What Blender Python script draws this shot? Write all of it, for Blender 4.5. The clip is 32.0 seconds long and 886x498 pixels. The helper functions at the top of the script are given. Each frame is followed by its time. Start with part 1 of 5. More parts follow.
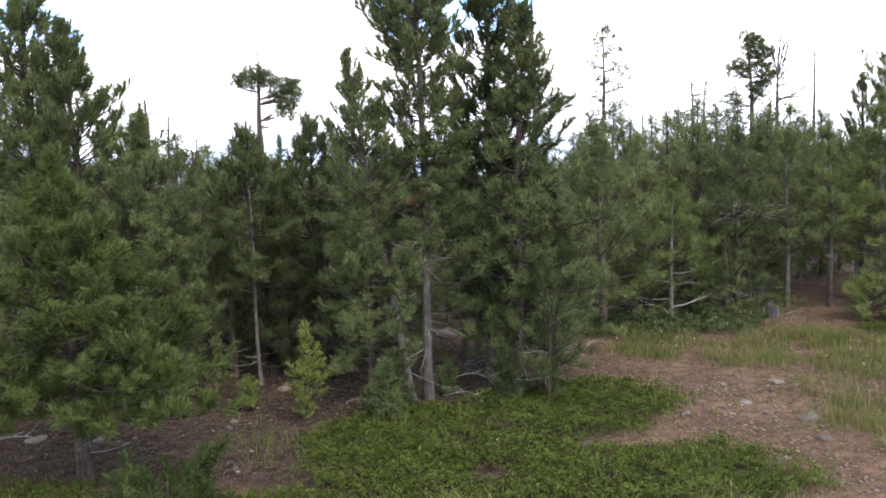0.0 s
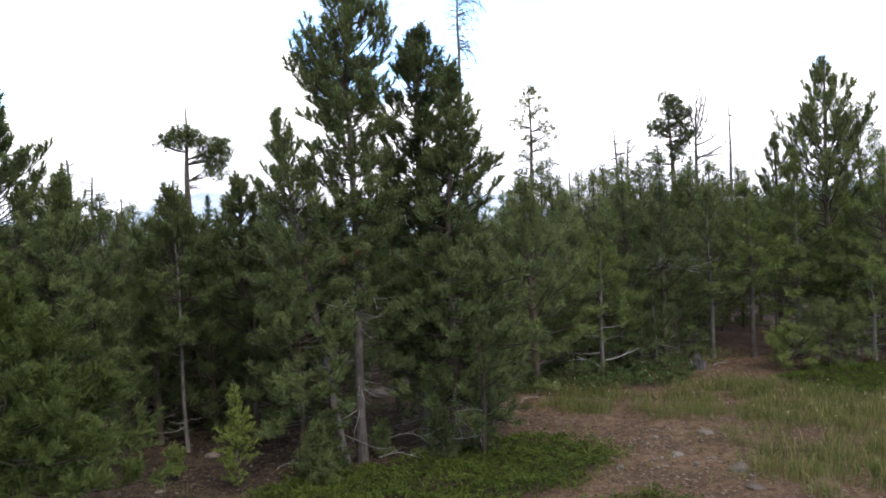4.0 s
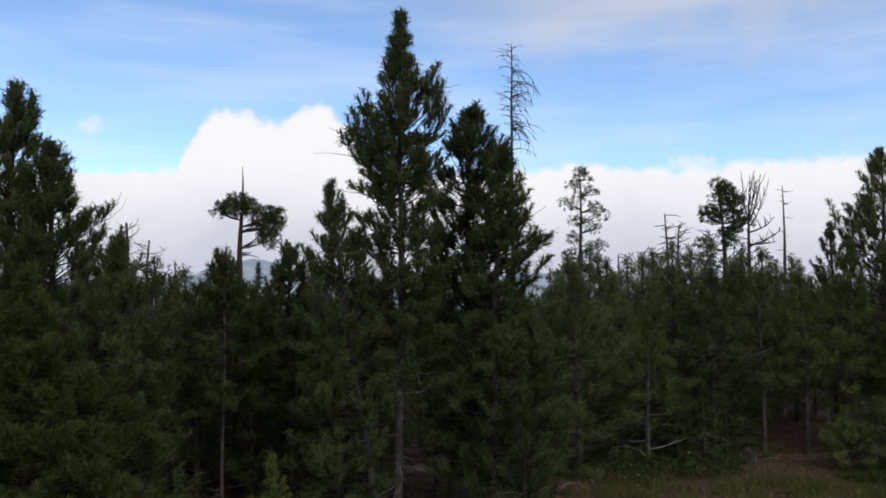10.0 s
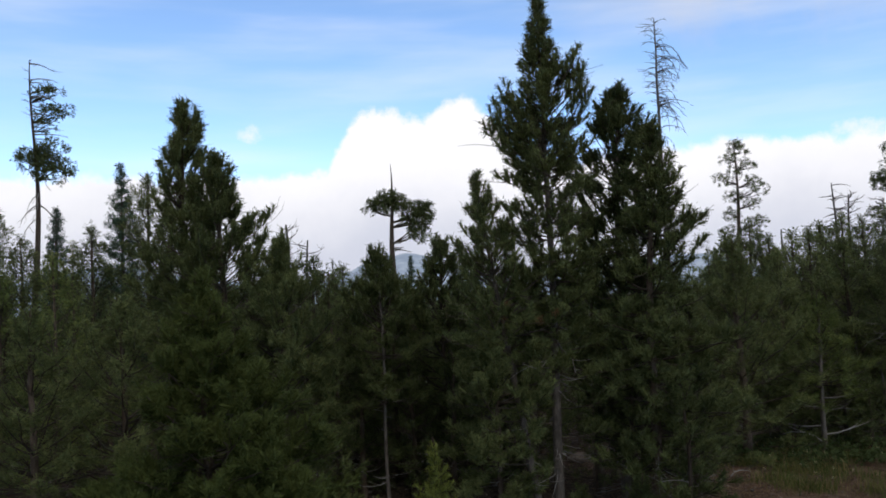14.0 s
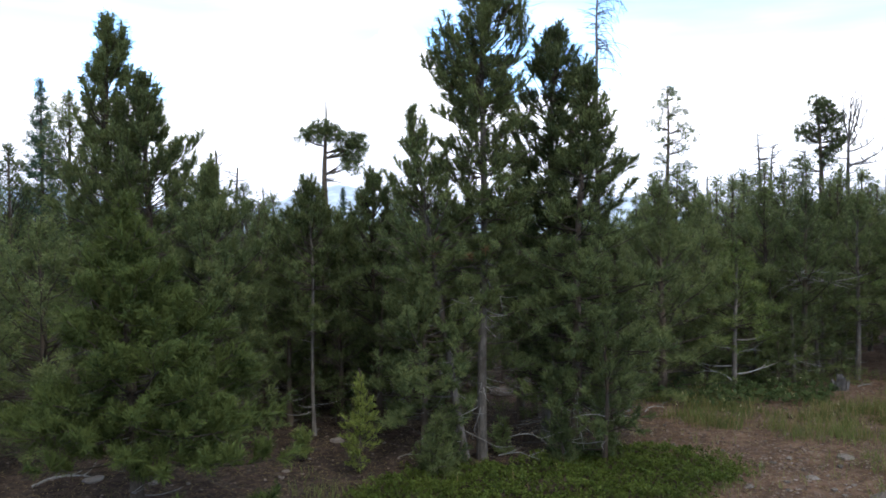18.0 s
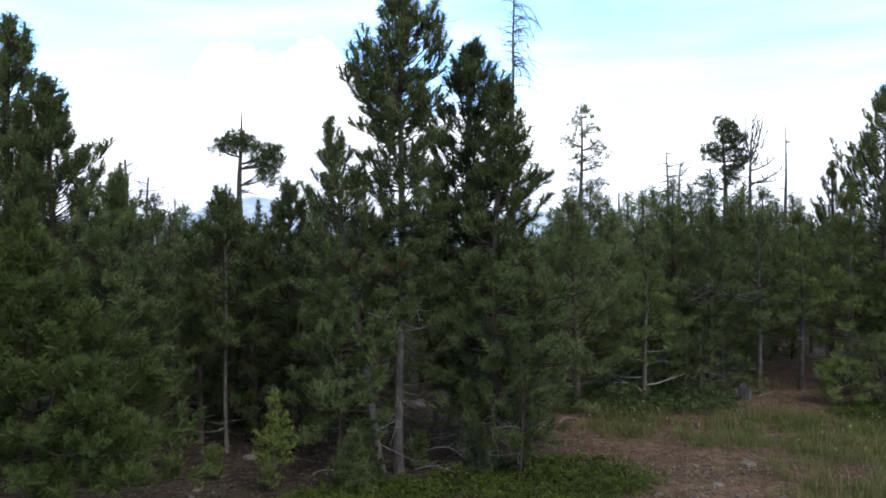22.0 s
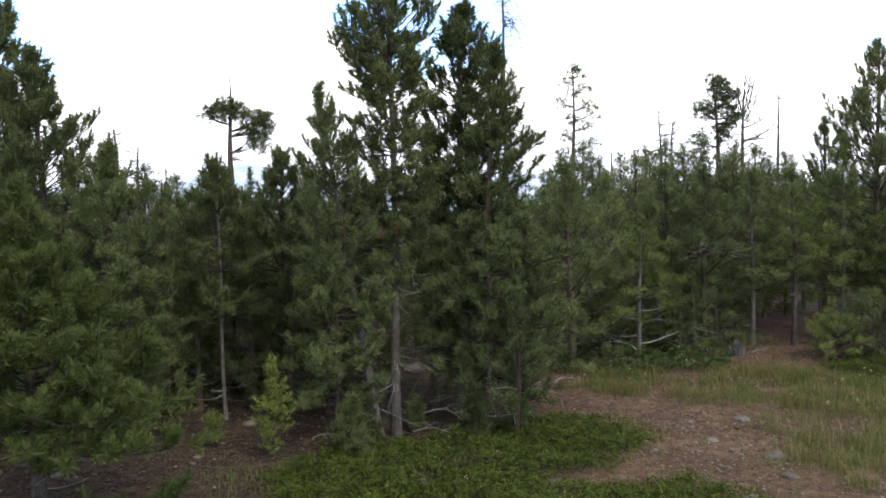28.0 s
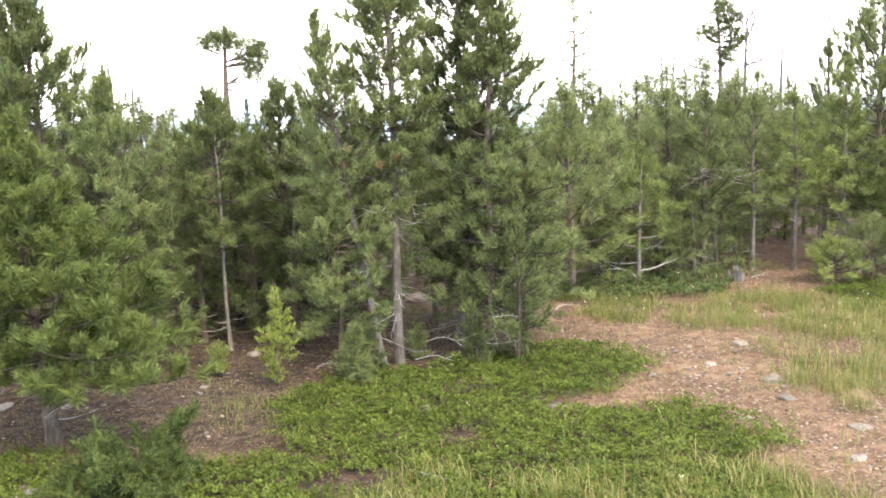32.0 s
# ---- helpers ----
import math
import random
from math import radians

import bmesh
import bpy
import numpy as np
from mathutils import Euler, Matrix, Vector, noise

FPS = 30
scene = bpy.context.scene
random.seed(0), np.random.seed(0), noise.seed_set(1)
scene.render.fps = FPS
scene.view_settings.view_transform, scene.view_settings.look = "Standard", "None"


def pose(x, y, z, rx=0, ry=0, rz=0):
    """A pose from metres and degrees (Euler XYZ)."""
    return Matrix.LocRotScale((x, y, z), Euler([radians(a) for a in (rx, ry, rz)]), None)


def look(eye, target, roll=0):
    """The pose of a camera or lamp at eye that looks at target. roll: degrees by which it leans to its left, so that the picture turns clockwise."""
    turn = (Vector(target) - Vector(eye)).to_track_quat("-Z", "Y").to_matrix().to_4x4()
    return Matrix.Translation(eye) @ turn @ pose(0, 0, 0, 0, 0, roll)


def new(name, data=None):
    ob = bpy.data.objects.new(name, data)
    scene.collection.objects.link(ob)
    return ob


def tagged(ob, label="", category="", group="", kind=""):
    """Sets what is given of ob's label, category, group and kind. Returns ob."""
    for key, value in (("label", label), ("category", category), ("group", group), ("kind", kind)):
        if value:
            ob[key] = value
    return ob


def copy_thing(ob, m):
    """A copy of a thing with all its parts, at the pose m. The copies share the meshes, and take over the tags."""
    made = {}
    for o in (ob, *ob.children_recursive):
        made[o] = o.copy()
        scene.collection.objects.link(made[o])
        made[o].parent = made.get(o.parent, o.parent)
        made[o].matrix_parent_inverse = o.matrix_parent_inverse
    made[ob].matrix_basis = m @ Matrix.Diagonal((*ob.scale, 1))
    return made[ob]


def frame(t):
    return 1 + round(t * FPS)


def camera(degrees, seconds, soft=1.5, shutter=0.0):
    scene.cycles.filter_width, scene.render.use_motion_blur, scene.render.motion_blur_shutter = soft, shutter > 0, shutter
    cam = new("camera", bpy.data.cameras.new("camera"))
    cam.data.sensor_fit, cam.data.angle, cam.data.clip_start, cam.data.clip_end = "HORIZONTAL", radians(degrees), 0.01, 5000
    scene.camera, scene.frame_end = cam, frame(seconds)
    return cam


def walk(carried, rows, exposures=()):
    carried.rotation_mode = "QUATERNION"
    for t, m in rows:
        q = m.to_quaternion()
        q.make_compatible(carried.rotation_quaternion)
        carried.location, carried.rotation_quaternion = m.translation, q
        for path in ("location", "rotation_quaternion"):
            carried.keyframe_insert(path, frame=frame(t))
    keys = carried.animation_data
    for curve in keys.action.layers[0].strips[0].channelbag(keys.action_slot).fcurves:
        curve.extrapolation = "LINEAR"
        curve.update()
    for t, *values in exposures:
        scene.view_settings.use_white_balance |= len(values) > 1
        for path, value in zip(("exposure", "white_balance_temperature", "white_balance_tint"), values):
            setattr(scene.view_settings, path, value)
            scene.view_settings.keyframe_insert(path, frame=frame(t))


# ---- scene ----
# ---- camera ----
EYE = (0.0, 0.0, 1.6)
cam = camera(56.44, 32.0, soft=1.75)
PATH = [
    (0, 84.916, 2.132, 0.596), (0.5, 84.571, 1.443, -0.041), (1, 85.217, 0.471, -1.141), (1.5, 86.427, 0.658, -2.381),
    (2, 86.714, 1.676, -3.309), (2.5, 87.129, 2.218, -4.079), (3, 87.008, 2.413, -4.326), (3.5, 88.458, 2.763, -4.373),
    (5.5, 89.005, 1.879, -1.973), (6, 88.682, 2.441, -0.118), (6.5, 88.626, 2.686, 1.458), (7, 87.445, 2.908, 3.185),
    (7.5, 88.581, 3.714, 3.571), (8, 90.400, 4.229, 3.727), (8.5, 92.591, 3.137, 4.916), (9, 93.691, 1.851, 5.341),
    (9.5, 93.289, 1.252, 3.269), (10, 94.091, 0.198, -0.961), (10.5, 94.755, -0.210, -2.779), (11, 94.435, -0.401, -4.198),
    (11.5, 93.843, -0.111, -0.429), (12, 94.594, 0.315, 5.665), (12.5, 95.550, 1.098, 8.616), (13, 95.641, 2.315, 10.318),
    (13.5, 95.248, 3.042, 11.281), (14, 93.554, 2.492, 9.515), (14.5, 91.558, 2.215, 8.070), (16.5, 89.236, -0.098, 6.957),
    (17, 89.635, -0.121, 6.305), (17.5, 89.140, -0.096, 5.632), (18, 88.888, 0.419, 4.763), (18.5, 88.598, 0.555, 3.962),
    (19, 88.904, 0.120, 2.875), (19.5, 89.142, 0.280, 2.086), (20, 89.312, 0.496, 1.225), (20.5, 89.403, 0.887, 0.393),
    (21, 89.594, 0.698, -0.359), (21.5, 89.764, 0.438, -0.694), (22, 89.785, 0.063, -0.960), (22.5, 89.850, 0.438, -1.302),
    (23, 89.400, 0.994, -1.542), (23.5, 89.103, 1.530, -1.781), (24, 88.889, 1.627, -2.080), (24.5, 88.774, 1.533, -2.371),
    (26.5, 88.840, 0.981, -2.833), (27, 88.685, 0.662, -2.641), (27.5, 88.243, 0.671, -1.986), (28, 87.265, 1.261, -1.427),
    (28.5, 85.808, 1.825, -0.922), (29, 84.512, 2.361, -0.732), (29.5, 83.558, 2.478, -0.708), (30, 82.780, 2.640, -0.868),
    (30.5, 82.381, 2.546, -1.009), (31, 82.261, 2.366, -1.173), (31.5, 82.333, 2.153, -1.289), (32, 82.401, 2.014, -1.480),
]
EXPOSURE = [
    (0, 2.30, 6400, 13.7), (1, 2.95, 6450, 13.7), (2, 2.50, 6500, 12.7), (3, 1.95, 6500, 11.7), (5.5, 1.46, 6330, 10), (6, 1.42, 6280, 9),
    (7, 1.55, 6280, 9), (8, 1.34, 6280, 10), (8.5, 0.55, 6350, 10), (9, 0.28, 6450, 10), (10, 0.07, 6500, 10), (13, 0.07, 6500, 10),
    (14, 0.20, 6450, 10), (14.5, 0.65, 6220, 10), (16.5, 1.43, 6060, 9), (19, 1.46, 6010, 8), (21, 1.23, 5960, 8), (23, 1.22, 6010, 8),
    (24.5, 1.36, 6110, 9), (26.5, 1.46, 6220, 10), (27.5, 1.48, 6330, 10), (28, 1.70, 6500, 10), (28.5, 2.10, 6600, 10), (29, 2.58, 6850, 10),
    (29.5, 2.75, 6950, 10), (30, 2.97, 7000, 10.5), (31, 3.40, 7150, 10.5), (32, 3.62, 7150, 10.5),
]
walk(cam, [(t, pose(*EYE, rx, ry, rz)) for t, rx, ry, rz in PATH], EXPOSURE)

# ---- sky and sun ----
SUN_EL, SUN_AZ = 48.0, 150.0


class Nodes:
    """Short hand for building a node tree."""

    def __init__(self, tree):
        self.tree = tree
        tree.nodes.clear()

    def add(self, kind):
        return self.tree.nodes.new(kind)

    def link(self, a, b):
        self.tree.links.new(a, b)

    def put(self, socket, value):
        if isinstance(value, bpy.types.NodeSocket):
            self.link(value, socket)
        else:
            socket.default_value = value

    def math(self, op, a, b=0.0, c=0.0, clamp=False):
        n = self.add("ShaderNodeMath")
        n.operation, n.use_clamp = op, clamp
        for i, v in enumerate((a, b, c)):
            self.put(n.inputs[i], v)
        return n.outputs[0]

    def step(self, x, lo, hi):
        n = self.add("ShaderNodeMapRange")
        n.interpolation_type = "SMOOTHSTEP"
        self.put(n.inputs["Value"], x)
        self.put(n.inputs["From Min"], lo)
        self.put(n.inputs["From Max"], hi)
        return n.outputs[0]

    def mix(self, fac, a, b, blend="MIX"):
        n = self.add("ShaderNodeMix")
        n.data_type, n.blend_type = "RGBA", blend
        self.put(n.inputs[0], fac)
        self.put(n.inputs[6], a)
        self.put(n.inputs[7], b)
        return n.outputs[2]

    def noise(self, vector, scale, detail=4.0, rough=0.55):
        n = self.add("ShaderNodeTexNoise")
        if vector is not None:
            self.link(vector, n.inputs["Vector"])
        n.inputs["Scale"].default_value, n.inputs["Detail"].default_value = scale, detail
        n.inputs["Roughness"].default_value = rough
        return n.outputs[0]


def make_world():
    world = bpy.data.worlds.new("sky")
    scene.world = world
    world.use_nodes = True
    g = Nodes(world.node_tree)
    way = g.add("ShaderNodeTexCoord").outputs["Generated"]
    sep = g.add("ShaderNodeSeparateXYZ")
    g.link(way, sep.inputs[0])
    deg = 180.0 / math.pi
    el = g.math("MULTIPLY", g.math("ARCSINE", sep.outputs[2]), deg)
    az = g.math("MULTIPLY", g.math("ARCTAN2", sep.outputs[0], sep.outputs[1]), deg)
    sky = g.add("ShaderNodeTexSky")
    sky.sky_type, sky.sun_disc, sky.altitude = "NISHITA", False, 2700.0
    sky.sun_elevation, sky.sun_rotation, sky.dust_density = radians(SUN_EL), radians(SUN_AZ), 0.6
    # the cloud bank along the horizon, with one towering head in it
    big = g.noise(way, 5.0, 6.0, 0.6)
    fine = g.noise(way, 22.0, 6.0, 0.6)
    top = g.math("ADD", 8.8, g.math("MULTIPLY", g.step(az, -40.0, 10.0), 0.6))
    top = g.math("ADD", top, g.math("MULTIPLY", g.math("SUBTRACT", big, 0.5), 1.2))
    for a0, e0, wide in ((-13.3, 13.4, 2.4), (-8.2, 13.8, 2.6), (-11.0, 12.7, 3.4)):
        off = g.math("DIVIDE", g.math("SUBTRACT", az, a0), wide)
        top = g.math("MAXIMUM", top, g.math("SUBTRACT", e0, g.math("MULTIPLY", g.math("MULTIPLY", off, off), 1.7)))
    top = g.math("ADD", top, g.math("MULTIPLY", g.math("SUBTRACT", fine, 0.5), 3.0))
    bank = g.math("SUBTRACT", 1.0, g.step(g.math("SUBTRACT", el, top), -0.45, 0.35))
    # thin streaks above
    wide = g.add("ShaderNodeMapping")
    wide.inputs["Scale"].default_value = (1.6, 1.6, 11.0)
    g.link(way, wide.inputs["Vector"])
    streak = g.noise(wide.outputs[0], 2.0, 5.0, 0.5)
    veil = g.math("MULTIPLY", g.step(streak, 0.35, 0.85), 0.42)
    # single small puffs
    curls = g.noise(way, 75.0, 4.0, 0.6)
    for a0, e0, wa, we in ((17.8, 9.6, 1.6, 0.6), (-22.3, 11.7, 0.9, 0.6), (-33.6, 20.9, 0.9, 0.8), (-38.3, 20.3, 0.8, 0.5)):
        dx = g.math("DIVIDE", g.math("SUBTRACT", az, a0), wa)
        dy = g.math("DIVIDE", g.math("SUBTRACT", el, e0), we)
        r = g.math("ADD", g.math("MULTIPLY", dx, dx), g.math("MULTIPLY", dy, dy))
        r = g.math("ADD", r, g.math("MULTIPLY", g.math("SUBTRACT", curls, 0.5), 3.0))
        veil = g.math("MAXIMUM", veil, g.math("MULTIPLY", g.math("SUBTRACT", 1.0, g.step(r, -0.6, 1.5)), 0.9))
    body = g.mix(g.step(g.math("ADD", el, g.math("MULTIPLY", g.math("SUBTRACT", big, 0.5), 8.0)), 2.0, 10.0), (5.8, 6.0, 6.9, 1), (9.0, 8.9, 9.2, 1))
    blue = g.mix(1.0, sky.outputs[0], (SKY_GAIN[0], SKY_GAIN[1], SKY_GAIN[2], 1), "MULTIPLY")
    col = g.mix(veil, blue, (8.2, 8.6, 9.6, 1))
    col = g.mix(bank, col, body)
    # a broad pale cloud coming over from one side
    side = g.math("MULTIPLY", g.step(az, -6.0, 14.0), g.math("SUBTRACT", 1.0, g.step(az, 50.0, 75.0)))
    pall = g.step(g.math("ADD", el, g.math("MULTIPLY", g.math("SUBTRACT", big, 0.5), 16.0)), 14.5, 21.0)
    col = g.mix(g.math("MULTIPLY", g.math("MULTIPLY", side, pall), 0.6), col, (6.3, 6.2, 6.5, 1))
    # a grey rain cloud overhead and behind, mostly unseen, added to dim the scene
    roof = g.math("ADD", el, g.math("MULTIPLY", g.math("SUBTRACT", big, 0.5), 14.0))
    roof = g.math("ADD", roof, g.math("MULTIPLY", g.math("ABSOLUTE", az), 0.10))
    grey = g.mix(g.step(fine, 0.3, 0.7), (1.80, 1.86, 2.0, 1), (2.7, 2.75, 2.88, 1))
    col = g.mix(g.math("MULTIPLY", g.step(roof, 26.0, 38.0), 0.95), col, grey)
    back = g.add("ShaderNodeBackground")
    back.inputs["Strength"].default_value = 0.1
    g.link(col, back.inputs["Color"])
    out = g.add("ShaderNodeOutputWorld")
    g.link(back.outputs[0], out.inputs[0])


SKY_GAIN = (1.93, 2.08, 2.15)
make_world()
sun = new("sun", bpy.data.lights.new("sun", "SUN"))
sun.data.energy, sun.data.angle, sun.data.color = 0.6, radians(25), (1.0, 0.95, 0.87)
sa, se = radians(SUN_AZ), radians(SUN_EL)
sun.matrix_world = look((0, 0, 0), (-math.sin(sa) * math.cos(se), -math.cos(sa) * math.cos(se), -math.sin(se)))


# ---- materials ----
def material(name):
    m = bpy.data.materials.new(name)
    m.use_nodes = True
    return m, Nodes(m.node_tree)


def finish(g, shader, bump=None, strength=0.3, distance=0.01, bsdf=None):
    if bump is not None:
        b = g.add("ShaderNodeBump")
        b.inputs["Strength"].default_value, b.inputs["Distance"].default_value = strength, distance
        g.link(bump, b.inputs["Height"])
        g.link(b.outputs[0], bsdf.inputs["Normal"])
    out = g.add("ShaderNodeOutputMaterial")
    g.link(shader, out.inputs[0])


def rgb(c):
    return (c[0], c[1], c[2], 1.0)


def leaf_material(name, dark, light, scale=5.0, glow=0.3, rough=0.65):
    """Thin leaf or needle: gloss on top, some light passing through."""
    m, g = material(name)
    co = g.add("ShaderNodeTexCoord").outputs["Object"]
    geo = g.add("ShaderNodeNewGeometry")
    info = g.add("ShaderNodeObjectInfo")
    f = g.math("ADD", g.math("MULTIPLY", g.noise(co, scale, 3.0), 0.9), g.math("MULTIPLY", geo.outputs["Random Per Island"], 0.45))
    f = g.math("ADD", f, g.math("MULTIPLY", info.outputs["Random"], 0.25))
    col = g.mix(g.step(f, 0.48, 1.12), rgb(dark), rgb(light))
    p = g.add("ShaderNodeBsdfPrincipled")
    g.link(col, p.inputs["Base Color"])
    p.inputs["Roughness"].default_value = rough
    p.inputs["Specular IOR Level"].default_value = 0.08
    t = g.add("ShaderNodeBsdfTranslucent")
    g.link(col, t.inputs["Color"])
    s = g.add("ShaderNodeMixShader")
    s.inputs[0].default_value = glow
    g.link(p.outputs[0], s.inputs[1])
    g.link(t.outputs[0], s.inputs[2])
    finish(g, s.outputs[0])
    return m


def rough_material(name, a, b, scale, rough=0.9, bump=0.5, distance=0.01, stretch=(1, 1, 1), spots=None, pieces=0.0):
    m, g = material(name)
    co = g.add("ShaderNodeTexCoord").outputs["Object"]
    mp = g.add("ShaderNodeMapping")
    mp.inputs["Scale"].default_value = stretch
    g.link(co, mp.inputs["Vector"])
    info = g.add("ShaderNodeObjectInfo")
    n1, n2 = g.noise(mp.outputs[0], scale, 6.0, 0.65), g.noise(co, scale * 0.17, 3.0)
    f = g.math("ADD", g.math("MULTIPLY", n1, 0.7), g.math("MULTIPLY", n2, 0.5))
    f = g.math("ADD", f, g.math("MULTIPLY", g.math("SUBTRACT", info.outputs["Random"], 0.5), 0.25))
    if pieces:
        f = g.math("ADD", f, g.math("MULTIPLY", g.math("SUBTRACT", g.add("ShaderNodeNewGeometry").outputs["Random Per Island"], 0.55), pieces))
    col = g.mix(g.step(f, 0.4, 0.85), rgb(a), rgb(b))
    if spots:
        v = g.noise(co, scale * 0.6, 4.0)
        col = g.mix(g.step(v, 0.58, 0.66), col, rgb(spots))
    p = g.add("ShaderNodeBsdfPrincipled")
    g.link(col, p.inputs["Base Color"])
    p.inputs["Roughness"].default_value = rough
    p.inputs["Specular IOR Level"].default_value = 0.2
    finish(g, p.outputs[0], n1, bump, distance, p)
    return m


NEEDLE_DARK = leaf_material("pine_needles_dark", (0.059, 0.077, 0.032), (0.174, 0.201, 0.073))
NEEDLE_MID = leaf_material("pine_needles", (0.077, 0.102, 0.040), (0.231, 0.258, 0.096))
NEEDLE_DEEP = leaf_material("pine_needles_deep", (0.029, 0.045, 0.015), (0.122, 0.149, 0.042))
NEEDLE_LIGHT = leaf_material("pine_needles_young", (0.089, 0.123, 0.036), (0.250, 0.288, 0.086))
NEEDLE_GOLD = leaf_material("yellowed_needles", (0.105, 0.130, 0.028), (0.290, 0.330, 0.080))
NEEDLE_BLUE = leaf_material("spruce_needles", (0.031, 0.062, 0.036), (0.073, 0.118, 0.067))
NEEDLE_RUST = leaf_material("dead_needles", (0.115, 0.072, 0.034), (0.235, 0.155, 0.075))
LEAF = leaf_material("bearberry_leaves", (0.044, 0.064, 0.012), (0.134, 0.168, 0.034), 8.0, 0.25, 0.5)
HERB = leaf_material("herb_leaves", (0.040, 0.066, 0.022), (0.100, 0.135, 0.050), 2.0, 0.3)
PETAL = leaf_material("pale_petals", (0.50, 0.45, 0.20), (0.75, 0.72, 0.55), 9.0, 0.2)
GRASS = leaf_material("grass_blades", (0.082, 0.112, 0.030), (0.232, 0.250, 0.082), 1.6, 0.35)
STRAW = leaf_material("dry_grass_blades", (0.22, 0.17, 0.07), (0.42, 0.34, 0.16), 2.0, 0.35)
BARK = rough_material("grey_brown_bark", (0.046, 0.034, 0.024), (0.150, 0.116, 0.086), 60.0, 0.95, 0.8, 0.008, (1, 1, 0.25))
PALE_BARK = rough_material("pale_grey_bark", (0.062, 0.053, 0.045), (0.205, 0.178, 0.150), 60.0, 0.95, 0.6, 0.006, (1, 1, 0.25))
TWIG = rough_material("twig_bark", (0.05, 0.04, 0.03), (0.13, 0.105, 0.08), 80.0, 0.95, 0.4, 0.003)
SNAGWOOD = rough_material("grey_snag_wood", (0.06, 0.054, 0.05), (0.17, 0.155, 0.14), 50.0, 0.95, 0.6, 0.006, (1, 1, 0.2))
DEADWOOD = rough_material("weathered_dead_wood", (0.16, 0.145, 0.13), (0.36, 0.335, 0.30), 70.0, 0.95, 0.6, 0.004, (1, 1, 0.2))
STONE = rough_material("granite_stone", (0.095, 0.075, 0.062), (0.265, 0.218, 0.182), 35.0, 0.9, 0.6, 0.006, (1, 1, 1), (0.24, 0.24, 0.19))

PEBBLE = rough_material("pale_pebbles", (0.12, 0.083, 0.064), (0.30, 0.23, 0.185), 90.0, 0.95, 0.3, 0.002, pieces=0.8)


def ground_material():
    """Pinkish gravel soil, with dark needle litter where the trees stand."""
    m, g = material("gravel_soil")
    co = g.add("ShaderNodeTexCoord").outputs["Object"]
    soiled = g.add("ShaderNodeAttribute")
    soiled.attribute_name = "litter"
    att = soiled.outputs["Fac"]
    n1, n2, n3 = g.noise(co, 55.0, 5.0, 0.7), g.noise(co, 2.2, 4.0), g.noise(co, 11.0, 5.0, 0.65)
    vor = g.add("ShaderNodeTexVoronoi")
    vor.inputs["Scale"].default_value = 38.0
    g.link(co, vor.inputs["Vector"])
    chip = g.add("ShaderNodeSeparateColor")
    g.link(vor.outputs["Color"], chip.inputs[0])
    soil = g.mix(g.step(n3, 0.3, 0.75), (0.105, 0.061, 0.038, 1), (0.250, 0.155, 0.102, 1))
    soil = g.mix(g.math("MULTIPLY", g.step(n1, 0.52, 0.72), 0.6), soil, (0.31, 0.225, 0.165, 1))
    soil = g.mix(g.math("MULTIPLY", g.step(n2, 0.44, 0.60), 0.5), soil, (0.080, 0.050, 0.034, 1))
    flake = g.math("MULTIPLY", g.step(chip.outputs[0], 0.55, 0.7), g.math("SUBTRACT", 1.0, g.step(vor.outputs["Distance"], 0.30, 0.5)))
    soil = g.mix(g.math("MULTIPLY", flake, 0.8), soil, g.mix(chip.outputs[1], (0.10, 0.070, 0.052, 1), (0.36, 0.275, 0.215, 1)))
    litter = g.mix(g.step(n3, 0.35, 0.7), (0.034, 0.024, 0.019, 1), (0.105, 0.070, 0.052, 1))
    litter = g.mix(g.math("MULTIPLY", g.step(n1, 0.58, 0.72), 0.6), litter, (0.25, 0.185, 0.14, 1))
    litter = g.mix(g.math("MULTIPLY", flake, 0.35), litter, (0.22, 0.17, 0.13, 1))
    f = g.step(g.math("ADD", att, g.math("MULTIPLY", g.math("SUBTRACT", n3, 0.5), 0.9)), 0.3, 0.7)
    p = g.add("ShaderNodeBsdfPrincipled")
    g.link(g.mix(f, soil, litter), p.inputs["Base Color"])
    p.inputs["Roughness"].default_value = 0.95
    p.inputs["Specular IOR Level"].default_value = 0.15
    h = g.math("ADD", g.math("MULTIPLY", n1, 0.6), g.math("MULTIPLY", vor.outputs["Distance"], 0.6))
    finish(g, p.outputs[0], h, 0.9, 0.03, p)
    return m


SOIL = ground_material()

# ---- mesh helpers ----


def mesh_object(name, verts, faces, mat, parent=None, smooth=False, label=""):
    """A mesh object from arrays: verts (n, 3); faces, a list of (m, k) index arrays."""
    me = bpy.data.meshes.new(name)
    verts = np.asarray(verts, dtype=np.float32)
    faces = [np.asarray(f, dtype=np.int32) for f in faces if len(f)]
    loops = np.concatenate([f.ravel() for f in faces])
    sizes = np.concatenate([np.full(len(f), f.shape[1], dtype=np.int32) for f in faces])
    me.vertices.add(len(verts))
    me.vertices.foreach_set("co", verts.ravel())
    me.loops.add(len(loops))
    me.loops.foreach_set("vertex_index", loops)
    me.polygons.add(len(sizes))
    me.polygons.foreach_set("loop_start", np.concatenate([[0], np.cumsum(sizes)[:-1]]).astype(np.int32))
    me.polygons.foreach_set("use_smooth", np.full(len(sizes), smooth))
    me.update(calc_edges=True)
    me.materials.append(mat)
    ob = new(name, me)
    if parent:
        ob.parent = parent
    if label:
        ob["label"] = label
    return ob


def unit(v):
    return v / np.maximum(np.linalg.norm(v, axis=-1, keepdims=True), 1e-9)


